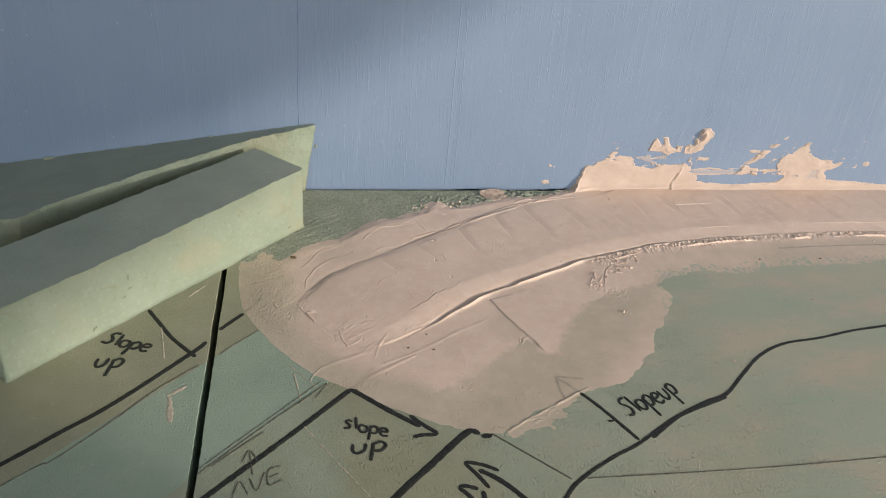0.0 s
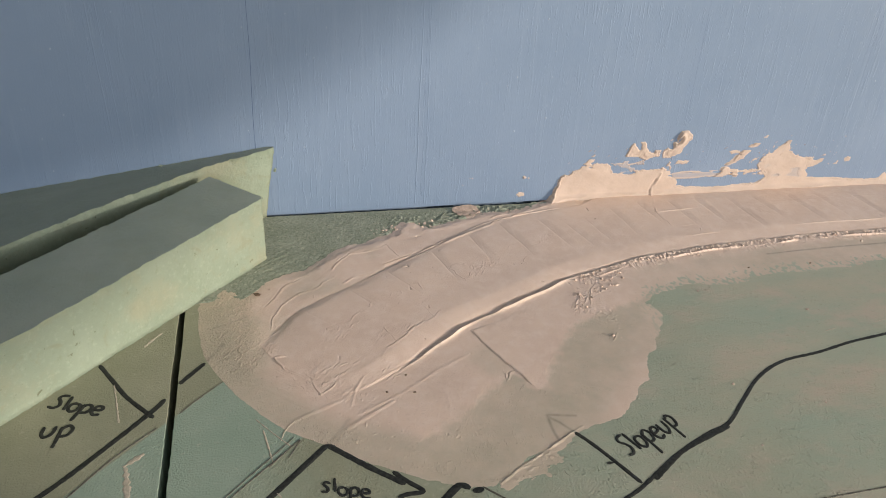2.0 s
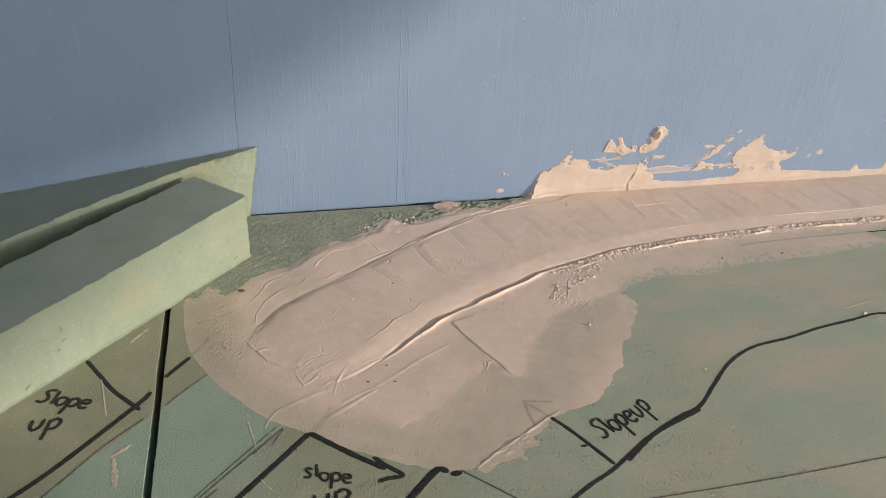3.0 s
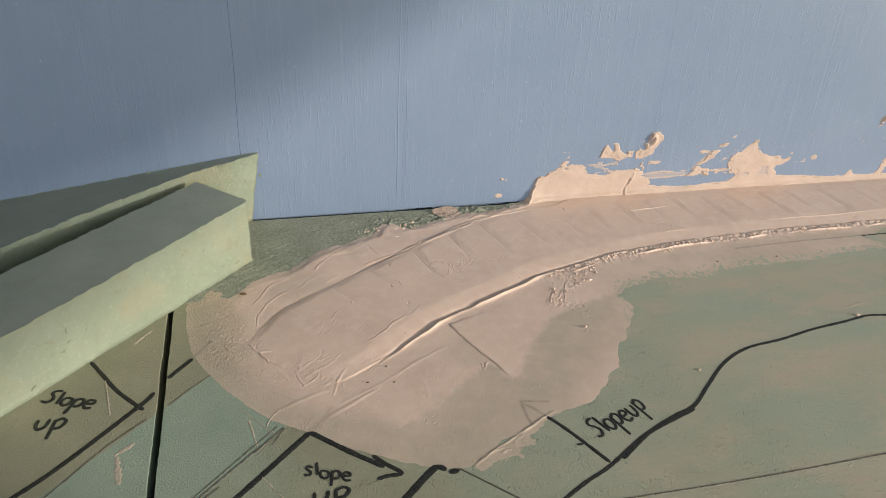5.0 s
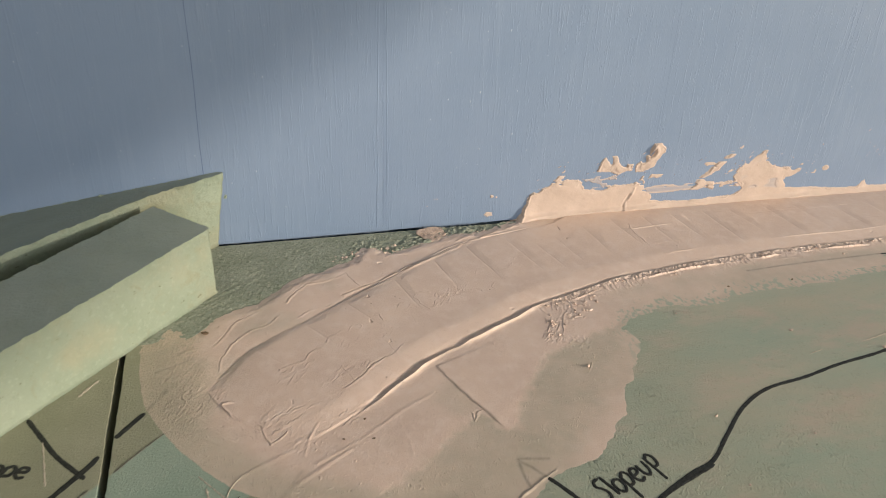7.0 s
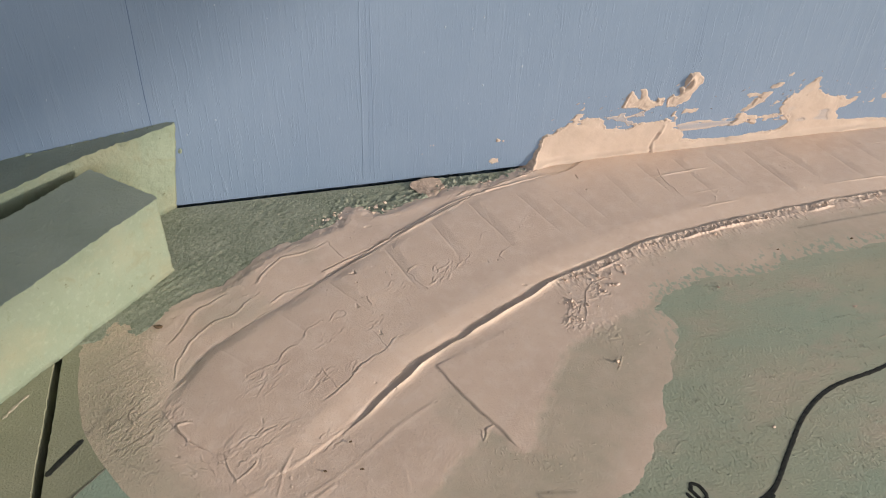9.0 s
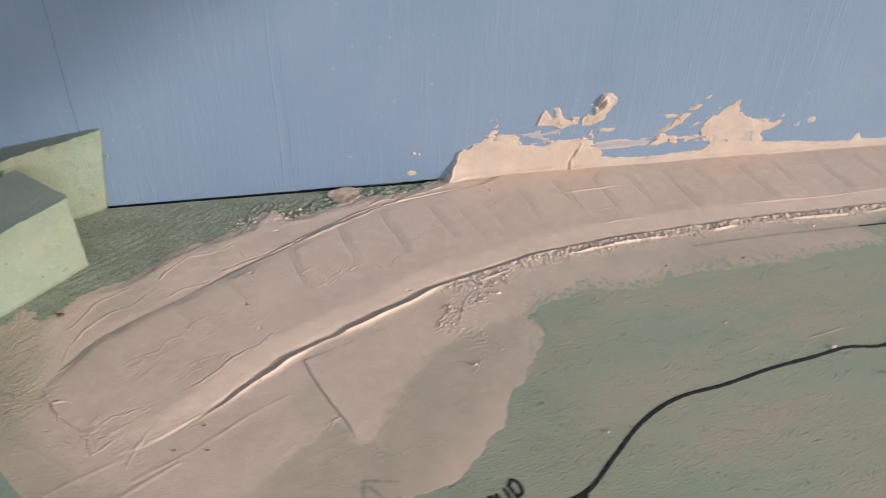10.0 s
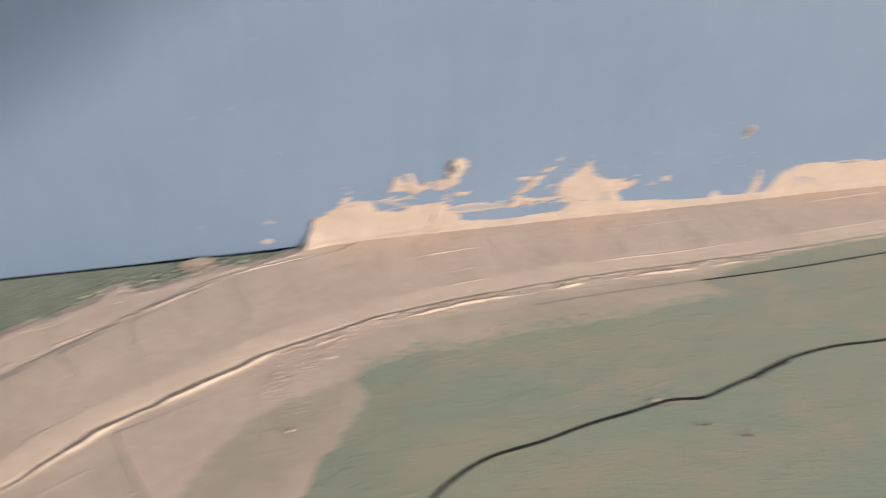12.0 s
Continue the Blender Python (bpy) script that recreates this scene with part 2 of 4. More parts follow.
PLASTER = make_plaster()
CREAM = make_cream()
BOARD = make_board()
TORN = make_torn()
FOAM = make_foam()
BLUE = make_blue()
# darker copies of the blue: shade inside scored grooves put into the colour
DEEP_BLUE = plain("blue_groove_shade", (0.07, 0.11, 0.19), (0.10, 0.15, 0.25))
SCORED_BLUE = plain("blue_score_shade", (0.12, 0.17, 0.27), (0.15, 0.21, 0.32))
INK = plain("black_marker_ink", (0.012, 0.014, 0.014), (0.045, 0.047, 0.042), 700, 0.55, 0.22, 0.0001)
PENCIL = plain("thin_dark_pen", (0.05, 0.05, 0.04), (0.18, 0.17, 0.14), 1200, 0.6, 0.2, 0.0)
# rough plaster pink, darkened in colour for the shade in the clump's fine holes
LUMP = plain("shaded_pink_plaster", (0.40, 0.31, 0.255), (0.58, 0.45, 0.375), 420, 0.8, 0.15, 0.0012)
SOIL = plain("brown_crumb", (0.10, 0.07, 0.045), (0.17, 0.12, 0.08), 900, 0.9, 0.1)
STREAK = plain("dusty_plaster_streak", (0.36, 0.34, 0.27), (0.58, 0.50, 0.41), 500, 0.8, 0.15)
ROOM_WALL = plain("room_wall_paint", (0.66, 0.65, 0.62), (0.72, 0.71, 0.68), 3, 0.8, 0.2, 0.001)
ROOM_FLOOR = plain("room_floor_concrete", (0.30, 0.285, 0.26), (0.38, 0.36, 0.33), 4, 0.8, 0.2, 0.001)
TIMBER = plain("bench_timber", (0.34, 0.23, 0.13), (0.43, 0.30, 0.18), 20, 0.7, 0.2, 0.001)


# ---------- mesh helpers ----------
def obj(name, bm, mats, parent=None, label="", category="", kind="", shade=False):
    me = bpy.data.meshes.new(name)
    bm.to_mesh(me)
    bm.free()
    return dress(name, me, mats, parent, label, category, kind, shade)


def dress(name, me, mats, parent=None, label="", category="", kind="", shade=False):
    for m in (mats if isinstance(mats, (list, tuple)) else [mats]):
        me.materials.append(m)
    if shade:
        me.shade_smooth()
    ob = new(name, me)
    if parent:
        ob.parent = parent
    return tagged(ob, label, category, "", kind)


def box(bm, x0, y0, z0, x1, y1, z1):
    m = Matrix.LocRotScale(((x0 + x1) / 2, (y0 + y1) / 2, (z0 + z1) / 2), None, (x1 - x0, y1 - y0, z1 - z0))
    return bmesh.ops.create_cube(bm, size=1, matrix=m)["verts"]


def sheet(name, P, Q, keep, place, mats, attrs=None, only=None, **tags):
    """A fine relief sheet over the grid P, Q; place gives its three coordinates; only cells with a kept corner stay."""
    n, k = P.shape
    idx = np.arange(n * k).reshape(n, k)
    cell = keep[:-1, :-1] | keep[1:, :-1] | keep[:-1, 1:] | keep[1:, 1:]
    if only is not None:
        cell &= only[:-1, :-1]
    quads = np.stack([idx[:-1, :-1], idx[1:, :-1], idx[1:, 1:], idx[:-1, 1:]], -1)[cell]
    used = np.unique(quads)
    remap = np.full(n * k, -1)
    remap[used] = np.arange(len(used))
    quads = remap[quads]
    co = np.stack([c.ravel() for c in place], -1)[used]
    me = bpy.data.meshes.new(name)
    me.vertices.add(len(co))
    me.vertices.foreach_set("co", co.ravel())
    me.loops.add(quads.size)
    me.loops.foreach_set("vertex_index", quads.ravel())
    me.polygons.add(len(quads))
    me.polygons.foreach_set("loop_start", np.arange(0, quads.size, 4))
    me.update(calc_edges=True)
    for key, val in (attrs or {}).items():
        a = me.attributes.new(key, "FLOAT", "POINT")
        a.data.foreach_set("value", val.ravel()[used].astype(np.float32))
    return dress(name, me, mats, shade=True, **tags)


def ribbon(points, width, seed=0, rise=0.00022, taper=False, step=0.0012, wobble=0.10, smooth_it=True):
    """A bmesh of one drawn stroke lying on the board: slightly domed, with an uneven width and round ends."""
    rng = random.Random(seed)
    line = curve(points, step) if smooth_it else points
    bm = bmesh.new()
    rows, n = [], len(line)
    for i, (x, y) in enumerate(line):
        ax, ay = line[max(0, i - 1)]
        bx, by = line[min(n - 1, i + 1)]
        d = math.hypot(bx - ax, by - ay) or 1
        nx, ny = -(by - ay) / d, (bx - ax) / d
        end = min(i, n - 1 - i) * step / (width / 2)
        w = width / 2 * (1 + rng.uniform(-wobble, wobble)) * (0.45 + 0.55 * min(1.0, end) ** 0.5)
        if taper:
            w *= 1 - 0.6 * i / n
        rows.append([bm.verts.new((x + nx * w * s, y + ny * w * s, rise * h)) for s, h in ((-1, 0.2), (-0.6, 0.9), (0, 1), (0.6, 0.9), (1, 0.2))])
    for a, b in zip(rows, rows[1:]):
        for k in range(4):
            bm.faces.new((a[k], a[k + 1], b[k + 1], b[k]))
    bmesh.ops.recalc_face_normals(bm, faces=bm.faces[:])
    return bm


def lump(bm, x, y, z, sx, sy, sz, seed=0, rough=0.25, level=2):
    """A small uneven lump."""
    made = bmesh.ops.create_icosphere(bm, subdivisions=level, radius=1)["verts"]
    for v in made:
        k = 1 + rough * noise.noise(v.co * 1.7 + Vector((seed * 3.1, seed, 0))) * 1.6
        v.co = Vector((x + v.co.x * sx * k, y + v.co.y * sy * k, z + v.co.z * sz * k))
    return made


# ---------- the room ----------
def build_room():
    x0, x1, y0, y1, z0, z1 = -2.6, 1.67, -3.8, 0.09, -1.0, 1.45
    t = 0.12
    bm = bmesh.new()
    box(bm, x0 - t, y0 - t, z0 - 0.1, x1 + t, y1 + t, z0)
    obj("floor", bm, ROOM_FLOOR, label="grey concrete room floor", category="floor", kind="structure")
    bm = bmesh.new()
    box(bm, x0 - t, y0 - t, z1, x1 + t, y1 + t, z1 + 0.1)
    obj("ceiling", bm, ROOM_WALL, label="plain white ceiling", category="ceiling", kind="structure")
    bm = bmesh.new()
    box(bm, x0 - t, y1, z0, x1 + t, y1 + t, z1)
    obj("wall_north", bm, ROOM_WALL, label="plain white room wall behind the backdrop", category="wall", kind="structure")
    bm = bmesh.new()
    box(bm, x0 - t, y0, z0, x0, y1, z1)
    obj("wall_west", bm, ROOM_WALL, label="plain white room wall", category="wall", kind="structure")
    # unseen east wall, added; its window edges block and shape the low sun
    wy0, wy1, wz0 = -1.625, -0.40, -0.1
    bm = bmesh.new()
    box(bm, x1, y0, z0, x1 + t, wy0, z1)
    box(bm, x1, wy1, z0, x1 + t, y1, z1)
    box(bm, x1, wy0, z0, x1 + t, wy1, wz0)
    # level lintel, added to keep the shade off the front block's face
    box(bm, x1, wy0, HEAD - 0.038, x1 + 0.03, -1.32, z1)
    # raked head, added to cast the slanting shade on the backdrop's upper left
    for v in box(bm, x1, -1.32, HEAD, x1 + 0.03, wy1, z1):
        if v.co.z < z1 - 0.001:
            v.co.z += 0.436 * (v.co.y + 1.233)
    obj("wall_east", bm, ROOM_WALL, label="unseen plain white room wall with an added wide window opening", category="wall", kind="structure")
    # unseen south wall, added with a wide opening in front of which the fill hangs
    sx0, sx1, sz0, sz1 = -0.80, 1.50, 0.44, 1.40
    bm = bmesh.new()
    box(bm, x0 - t, y0 - t, z0, sx0, y0, z1)
    box(bm, sx1, y0 - t, z0, x1 + t, y0, z1)
    box(bm, sx0, y0 - t, z0, sx1, y0, sz0)
    box(bm, sx0, y0 - t, sz1, sx1, y0, z1)
    obj("wall_south", bm, ROOM_WALL, label="unseen plain white room wall with an added wide window opening", category="wall", kind="structure")


# height of the added head, set by where the backdrop's shade should end
HEAD = 0.653
build_room()

# ---------- bench, boards and backdrop ----------
GAP_W, GAP_E = -0.2231, -0.2200


def build_bench():
    bench = new("bench")
    tagged(bench, "plain timber bench carrying the foam boards", "bench")
    bm = bmesh.new()
    box(bm, -1.25, -0.72, -0.068, 1.25, 0.06, -0.05)
    obj("bench_top", bm, TIMBER, bench)
    for x in (-1.2, 1.2):
        for y in (-0.67, 0.0):
            bm = bmesh.new()
            box(bm, x - 0.03, y - 0.03, -1.0, x + 0.03, y + 0.03, -0.068)
            obj("leg", bm, TIMBER, bench)


def board_mesh(x_lo, x_hi, lean_side):
    """A foam board 50 mm thick whose cut side along the gap is a little crooked."""
    bm = bmesh.new()
    ys = [-0.70 + 0.002 * i for i in range(349)] + [-0.0022]
    rows = []
    for y in ys:
        j = 0.0004 * noise.noise(Vector((y * 330, 3.0 * lean_side, 0))) + 0.0003 * noise.noise(Vector((y * 45, lean_side, 5)))
        lean = 0.017 * (y + 0.1)
        a = x_lo + (j - lean if lean_side > 0 else 0)
        b = x_hi + (j - lean if lean_side < 0 else 0)
        rows.append([bm.verts.new(p) for p in ((a, y, -0.05), (a, y, -0.00015), (a + 0.00012, y, 0), (b - 0.00012, y, 0), (b, y, -0.00015), (b, y, -0.05))])
    for r, s in zip(rows, rows[1:]):
        for k in range(6):
            bm.faces.new((r[k], r[(k + 1) % 6], s[(k + 1) % 6], s[k]))
    bm.faces.new(rows[0])
    bm.faces.new(rows[-1][::-1])
    bmesh.ops.recalc_face_normals(bm, faces=bm.faces[:])
    return bm


build_bench()
board_w = obj("foam_board", board_mesh(-1.2, GAP_W, -1), BOARD, None, "stained grey-green foam board with black marker lines", "foam board", "structure")
board_e = obj("foam_board", board_mesh(GAP_E, 1.2, 1), BOARD, None, "large stained green foam board with black marker streets", "foam board", "structure")


def build_backdrop():
    bm = bmesh.new()
    for v in box(bm, -1.2, 0.0, 0.0, 1.2, 0.086, 0.62):
        if v.co.z < 0.01:
            v.co.z = 0.0007 + 0.0028 * v.co.x      # its foot stands a little clear of the boards
    box(bm, -1.2, 0.005, -0.05, 1.2, 0.0855, 0.03)      # set-back backing strip, added so the gap below the panel reads blue-black
    back = obj("backdrop_panel", bm, BLUE, None, "blue painted backdrop board with vertical brush streaks", "backdrop", "structure")

    def upright(name, x, z0, z1, w, mat, proud, lean=0.0, seed=0):
        bm = bmesh.new()
        rows = []
        n = int((z1 - z0) / 0.003)
        for i in range(n + 1):
            z = z0 + (z1 - z0) * i / n
            s = 0.35 + 0.65 * abs(noise.noise(Vector((z * 120, seed * 3.3, 1)))) ** 0.5
            c = x + lean * (z - z0) + 0.0006 * noise.noise(Vector((z * 25, seed * 7.1, 2)))
            rows.append([bm.verts.new(p) for p in ((c - w * s, 0.0002, z), (c, -proud, z), (c + w * s, 0.0002, z))])
        for a, b in zip(rows, rows[1:]):
            for k in range(2):
                bm.faces.new((a[k], b[k], b[k + 1], a[k + 1]))
        bmesh.ops.recalc_face_normals(bm, faces=bm.faces[:])
        return obj(name, bm, mat, back, shade=True)

    # each scored_line is a thin darkened strip standing in for a groove's shade
    upright("scored_line", -0.1832, 0.03, 0.5, 0.00045, DEEP_BLUE, 0.0002, 0.01, 1)
    upright("scored_line", 0.0872, 0.046, 0.5, 0.00030, SCORED_BLUE, 0.0001, -0.012, 2)
    upright("scored_line", 0.2068, 0.042, 0.5, 0.00020, SCORED_BLUE, 0.0001, 0.008, 3)
    upright("paint_ridge", -0.0882, 0.003, 0.5, 0.0010, BLUE, 0.0003, 0.012, 4)
    upright("paint_ridge", -0.0822, 0.003, 0.5, 0.0008, BLUE, 0.00024, 0.0, 5)
    upright("scored_line", -0.0842, 0.004, 0.5, 0.00014, SCORED_BLUE, 0.0001, 0.0, 9)
    upright("paint_ridge", -0.2590, 0.03, 0.5, 0.0010, BLUE, 0.0003, -0.03, 6)
    upright("paint_ridge", -0.2540, 0.03, 0.5, 0.0007, BLUE, 0.0003, -0.03, 7)
    upright("paint_ridge", 0.0842, 0.050, 0.5, 0.0007, BLUE, 0.00012, -0.012, 8)
    upright("paint_ridge", 0.2035, 0.060, 0.5, 0.0006, BLUE, 0.0001, 0.0, 10)
    return back


build_backdrop()

# ---------- plaster road and skim coat ----------
ROAD_LOW = curve(mm("-150,-169 -140,-166.5 -129,-160 -119,-153.5 -98,-137 -80,-124 -52,-110 -35,-101 -17,-91.5 0,-86 39,-74 92,-67 150,-62.5 212,-61 266,-59 331,-55 460,-47 620,-36"), 0.006)
ROAD_UP = curve(mm("-184,-128 -177,-119 -165,-104 -152,-95 -139,-86.5 -119,-73 -92,-56 -66,-39 -45,-27 -15,-18.5 20,-10"), 0.006)
ROAD_END = curve(mm("-184,-128 -181,-135 -175,-146 -170,-152 -160,-162 -150,-169"))
SKIM_LOW = mm("-202,-65 -213,-87 -213,-109 -209,-133 -199,-154 -188,-170 -173,-187 -158,-197.5 -140,-211 -121,-220.5 -106,-227 -96,-228.5 -88,-223 -64,-210 -53,-204 -45,-200.5 -32,-199 -22,-187 -9,-178 -4,-163 3,-155 12,-145 19,-132 17,-120 25,-112.5 48,-106.5 72,-108 96,-103 122,-102 150,-101 174,-95.5 208,-96 214,-90 204,-80 232,-70 265,-64 331,-59 460,-51 620,-40")
SKIM_UP = mm("620,3 20,3 2,1 -27,-11 -45,-11 -65,-18 -77,-24 -88,-26 -92,-19 -100,-18 -105,-24 -107,-31 -124,-38.5 -142,-46 -160,-65 -172,-69 -182,-75 -190,-84 -198,-74")
SKIM = curve(SKIM_LOW, 0.007) + SKIM_UP


def build_plaster():
    xs = np.concatenate([np.arange(-0.222, 0.03, 0.00029), np.arange(0.03, 0.13, 0.00038), np.arange(0.13, 0.43, 0.0006)])
    ys = np.arange(-0.236, 0.0011, 0.0003)
    X, Y = np.meshgrid(xs, ys, indexing="ij")

    def close(text, reach, line=None):
        """The part of the grid near a line, and the distance to it there."""
        line = line or curve(mm(text))
        a = np.array(line)
        i0, i1 = np.searchsorted(xs, (a[:, 0].min() - reach, a[:, 0].max() + reach))
        k0, k1 = np.searchsorted(ys, (a[:, 1].min() - reach, a[:, 1].max() + reach))
        part = np.s_[i0:i1, k0:k1]
        return part, to_line(X[part], Y[part], line)[0]

    low, _ = to_line(X, Y, ROAD_LOW)
    up, _ = to_line(X, Y, ROAD_UP)
    end, _ = to_line(X, Y, ROAD_END)
    road = inside(X, Y, ROAD_END[::-1] + ROAD_UP + [(0.05, 0.01), (0.62, 0.01)] + ROAD_LOW[::-1])
    warp = 0.0026 * fbm(X, Y, 0.014, 3, 1) + 0.0011 * fbm(X * 0.8, Y * 1.2, 0.0030, 3, 2)
    rim = inside(X, Y, SKIM) + warp * smooth(-0.215, -0.06, X) * (Y < -0.03) + 0.0004 * fbm(X, Y, 0.004, 2, 3)
    tongue = inside(X, Y, mm("-97,-227 -86,-221 -64,-209 -55,-205 -59,-211 -66,-215 -66,-220 -74,-222 -74,-226 -86,-227 -92,-230"))
    tongue = tongue + 0.0026 * fbm(X * 0.6 + Y * 0.4, Y * 1.6 - X * 0.5, 0.0034, 3, 63)
    rim = np.maximum(rim, tongue)
    north = smooth(-0.11, -0.085, Y) * (X < 0.02)
    rim = rim + north * 0.0013 * fbm(X, Y, 0.0032, 3, 83)
    inn = smooth(0.0, 0.0022 - 0.0018 * north, rim)
    wavy = fbm(X, Y, 0.013, 2, 6)
    off = np.where(road < 0, -low, low) + 0.0008 * wavy
    # coat on the board
    h = 0.00004 + inn * 0.00040 * smooth(0, 0.012, rim) * (0.40 + 0.60 * smooth(-0.09, -0.13, X))
    # the raised bed; above it the coat is nearly as thick
    lean = smooth(-0.012, 0.016, low - up)
    hi = smooth(-0.0012, 0.0006 + 0.0036 * smooth(-0.115, -0.150, X), road + 0.0005 * fbm(X, Y, 0.01, 2, 49))
    bank = smooth(-0.135, -0.110, X)
    lo = (0.30 - 0.14 * bank) * smooth(-0.0002, 0.0009, road) + (0.70 + 0.14 * bank) * smooth(-0.0002, 0.0120 + 0.003 * bank, road)
    big = lo + (hi - lo) * lean
    fill = np.clip(lean * smooth(-0.192, -0.155, X) * (X < 0.03) * smooth(0.0, 0.008, rim) * (0.66 + 0.40 * fbm(X, Y, 0.035, 2, 50)), 0, 0.92)
    tailing = 0.15 + 0.85 * smooth(0.0, 0.022, end)
    h += inn * 0.0014 * tailing * (big + (1 - big) * fill)
    h += inn * 0.0005 * fbm(X, Y, 0.05, 2, 4) * big
    # the bed dips along its upper edge and rises softly to the middle
    brink = np.where(road > 0, up, -up) + 0.0010 * fbm(X, Y, 0.005, 3, 80)
    dip = smooth(-0.191, -0.182, X) * (1 - smooth(-0.105, -0.085, X)) * np.clip(0.85 + 0.9 * fbm(X, Y, 0.022, 2, 81), 0.15, 1.3)
    h -= inn * 0.00066 * dip * np.where(brink > 0, np.exp(-np.maximum(brink, 0) / 0.0038), np.exp(np.minimum(brink, 0) / 0.0075))
    h += inn * 0.0004 * smooth(0.0, 0.0005, rim) * (1 - smooth(0.004, 0.012, rim)) * smooth(-0.11, -0.085, Y) * (X < 0.0) * smooth(-0.192, -0.178, X)
    # groove along the lower edge, and the thin lip of coat that stands up beside it
    west = smooth(-0.128, -0.104, X)
    deep = west * (1 - 0.80 * smooth(0.0, 0.05, X)) * (0.8 + 0.3 * wavy)
    gape = smooth(-0.118, -0.095, X) * (1 - smooth(-0.035, 0.0, X))
    h -= inn * (0.0012 + 0.0002 * gape) * deep * bell(off - 0.0011, 0.0010 + 0.0003 * gape * (1 + wavy))
    h *= 1 - 0.92 * gape * bell(np.maximum(off - 0.0012, 0), 0.0024 + 0.0009 * wavy) * smooth(-0.0004, 0.0006, off)
    lip = west * np.clip(0.85 + 0.65 * fbm(X, Y, 0.012, 3, 7), 0.2, 1.4) * (1 - 0.35 * smooth(0.02, 0.08, X))
    h += inn * lip * (0.0010 + 0.0005 * gape) * np.where(off > -0.0006, bell(off + 0.0006, 0.00035), np.exp(-np.maximum(-off - 0.0006, 0) / 0.0007))
    h += inn * smooth(-0.02, 0.04, X) * 0.0016 * bell(off + 0.0052 + 0.0006 * wavy, 0.0005) * np.clip(0.4 + 1.2 * fbm(X, Y, 0.016, 2, 68), 0, 1)
    h += inn * 0.0005 * smooth(-0.105, -0.08, X) * (1 - smooth(-0.02, 0.02, X)) * bell(np.where(road < 0, up, -up) - 0.0013 + 0.0004 * wavy, 0.0005)
    # crumbly band below the edge, farther along the road
    band = smooth(-0.030, 0.0, X) * smooth(-0.014, -0.006, off) * (1 - smooth(-0.0012, -0.0004, off))
    grit = np.abs(fbm(X * 1.2 + Y * 0.3, Y * 0.4, 0.0013, 2, 8)) * 0.0009 + np.maximum(0, fbm(X, Y, 0.0035, 2, 9)) * 0.0002
    h += inn * band * grit * 1.5 * (0.45 + 0.9 * smooth(-0.007, -0.0015, off))
    # scratched end of the bed
    scar = bell(end + 0.004 * np.sign(-road), 0.009) * smooth(0.0, 0.006, rim)
    torn = np.abs(fbm(X * 0.8 - Y * 0.6, (X * 0.6 + Y * 0.8) * 0.5, 0.0026, 4, 13))
    h += inn * scar * 0.0007 * 0.6 * torn * smooth(-0.05, 0.35, fbm(X, Y, 0.012, 2, 67))
    sand = smooth(-0.176, -0.192, X + 0.006 * wavy) * smooth(-0.175, -0.14, Y)
    h += inn * 0.00012 * sand * np.abs(fbm(X, Y, 0.0012, 2, 69))
    # low trowel ridges
    ridges = (("-142,-181 -123,-171 -106,-159 -94,-152 -86,-148", 0.00013, 0.0008), ("-146,-176 -143,-166 -139,-159", 0.00018, 0.0006),
              ("-106,-164 -104,-178 -105,-186", 0.00008, 0.0006),
              ("-200,-150 -182,-160 -160,-178", 0.0002, 0.0009), ("-172,-182 -150,-172", 0.00015, 0.0008), ("-150,-190 -128,-176", 0.00018, 0.0008))
    for text, high, wide in ridges:
        p, d = close(text, 4 * wide + 0.001)
        h[p] += inn[p] * high * (0.75 + 0.6 * fbm(X[p], Y[p], 0.008, 2, 14)) * bell(d + 0.0005 * fbm(X[p], Y[p], 0.006, 2, 15), wide)
    h += inn * 0.0005 * smooth(-0.001, 0.0015, tongue) * np.maximum(0, fbm(X * 0.6 + Y * 0.4, Y * 1.6 - X * 0.5, 0.0030, 3, 64))
    # a lapped edge of the coat beside the road: a crisp low step
    bend = 0.0012 * fbm(X, Y, 0.016, 2, 53) + 0.0004 * fbm(X, Y, 0.004, 2, 70)
    ds = ((X + 0.0825) * 0.0445 + (Y + 0.131) * 0.0180) / 0.0480 + bend
    run = ((X + 0.0825) * 0.0180 - (Y + 0.131) * 0.0445) / 0.0480
    along = smooth(-0.0005, 0.001, run) * (1 - smooth(0.040, 0.049, run + 0.2 * ds))
    h += inn * 0.00045 * smooth(-0.00015, 0.00025, ds) * (0.35 + 0.65 * np.exp(-np.maximum(ds, 0) / 0.004)) * np.exp(-np.maximum(ds, 0) / 0.03) * along
    h -= inn * 0.0002 * bell(ds + 0.0003, 0.0003) * along
    # small craters and crumbs beside the lip
    for cx, cy, size, high, seed in ((-0.0170, -0.110, 0.0045, 0.0008, 54), (-0.0205, -0.1195, 0.0045, 0.0007, 55), (-0.006, -0.104, 0.005, 0.0006, 72), (-0.010, -0.127, 0.008, 0.0006, 71)):
        crumb = np.hypot(X - cx, Y - cy)
        h += inn * high * bell(crumb, size) * (np.abs(fbm(X, Y, 0.0019, 2, seed)) - 0.16)
    # trowel steps across the bed: each drag starts at a fine cut, rises softly and runs out to the next
    core = smooth(0.002, 0.006, np.minimum(road, np.where(X < 0.0, up, 1.0)))
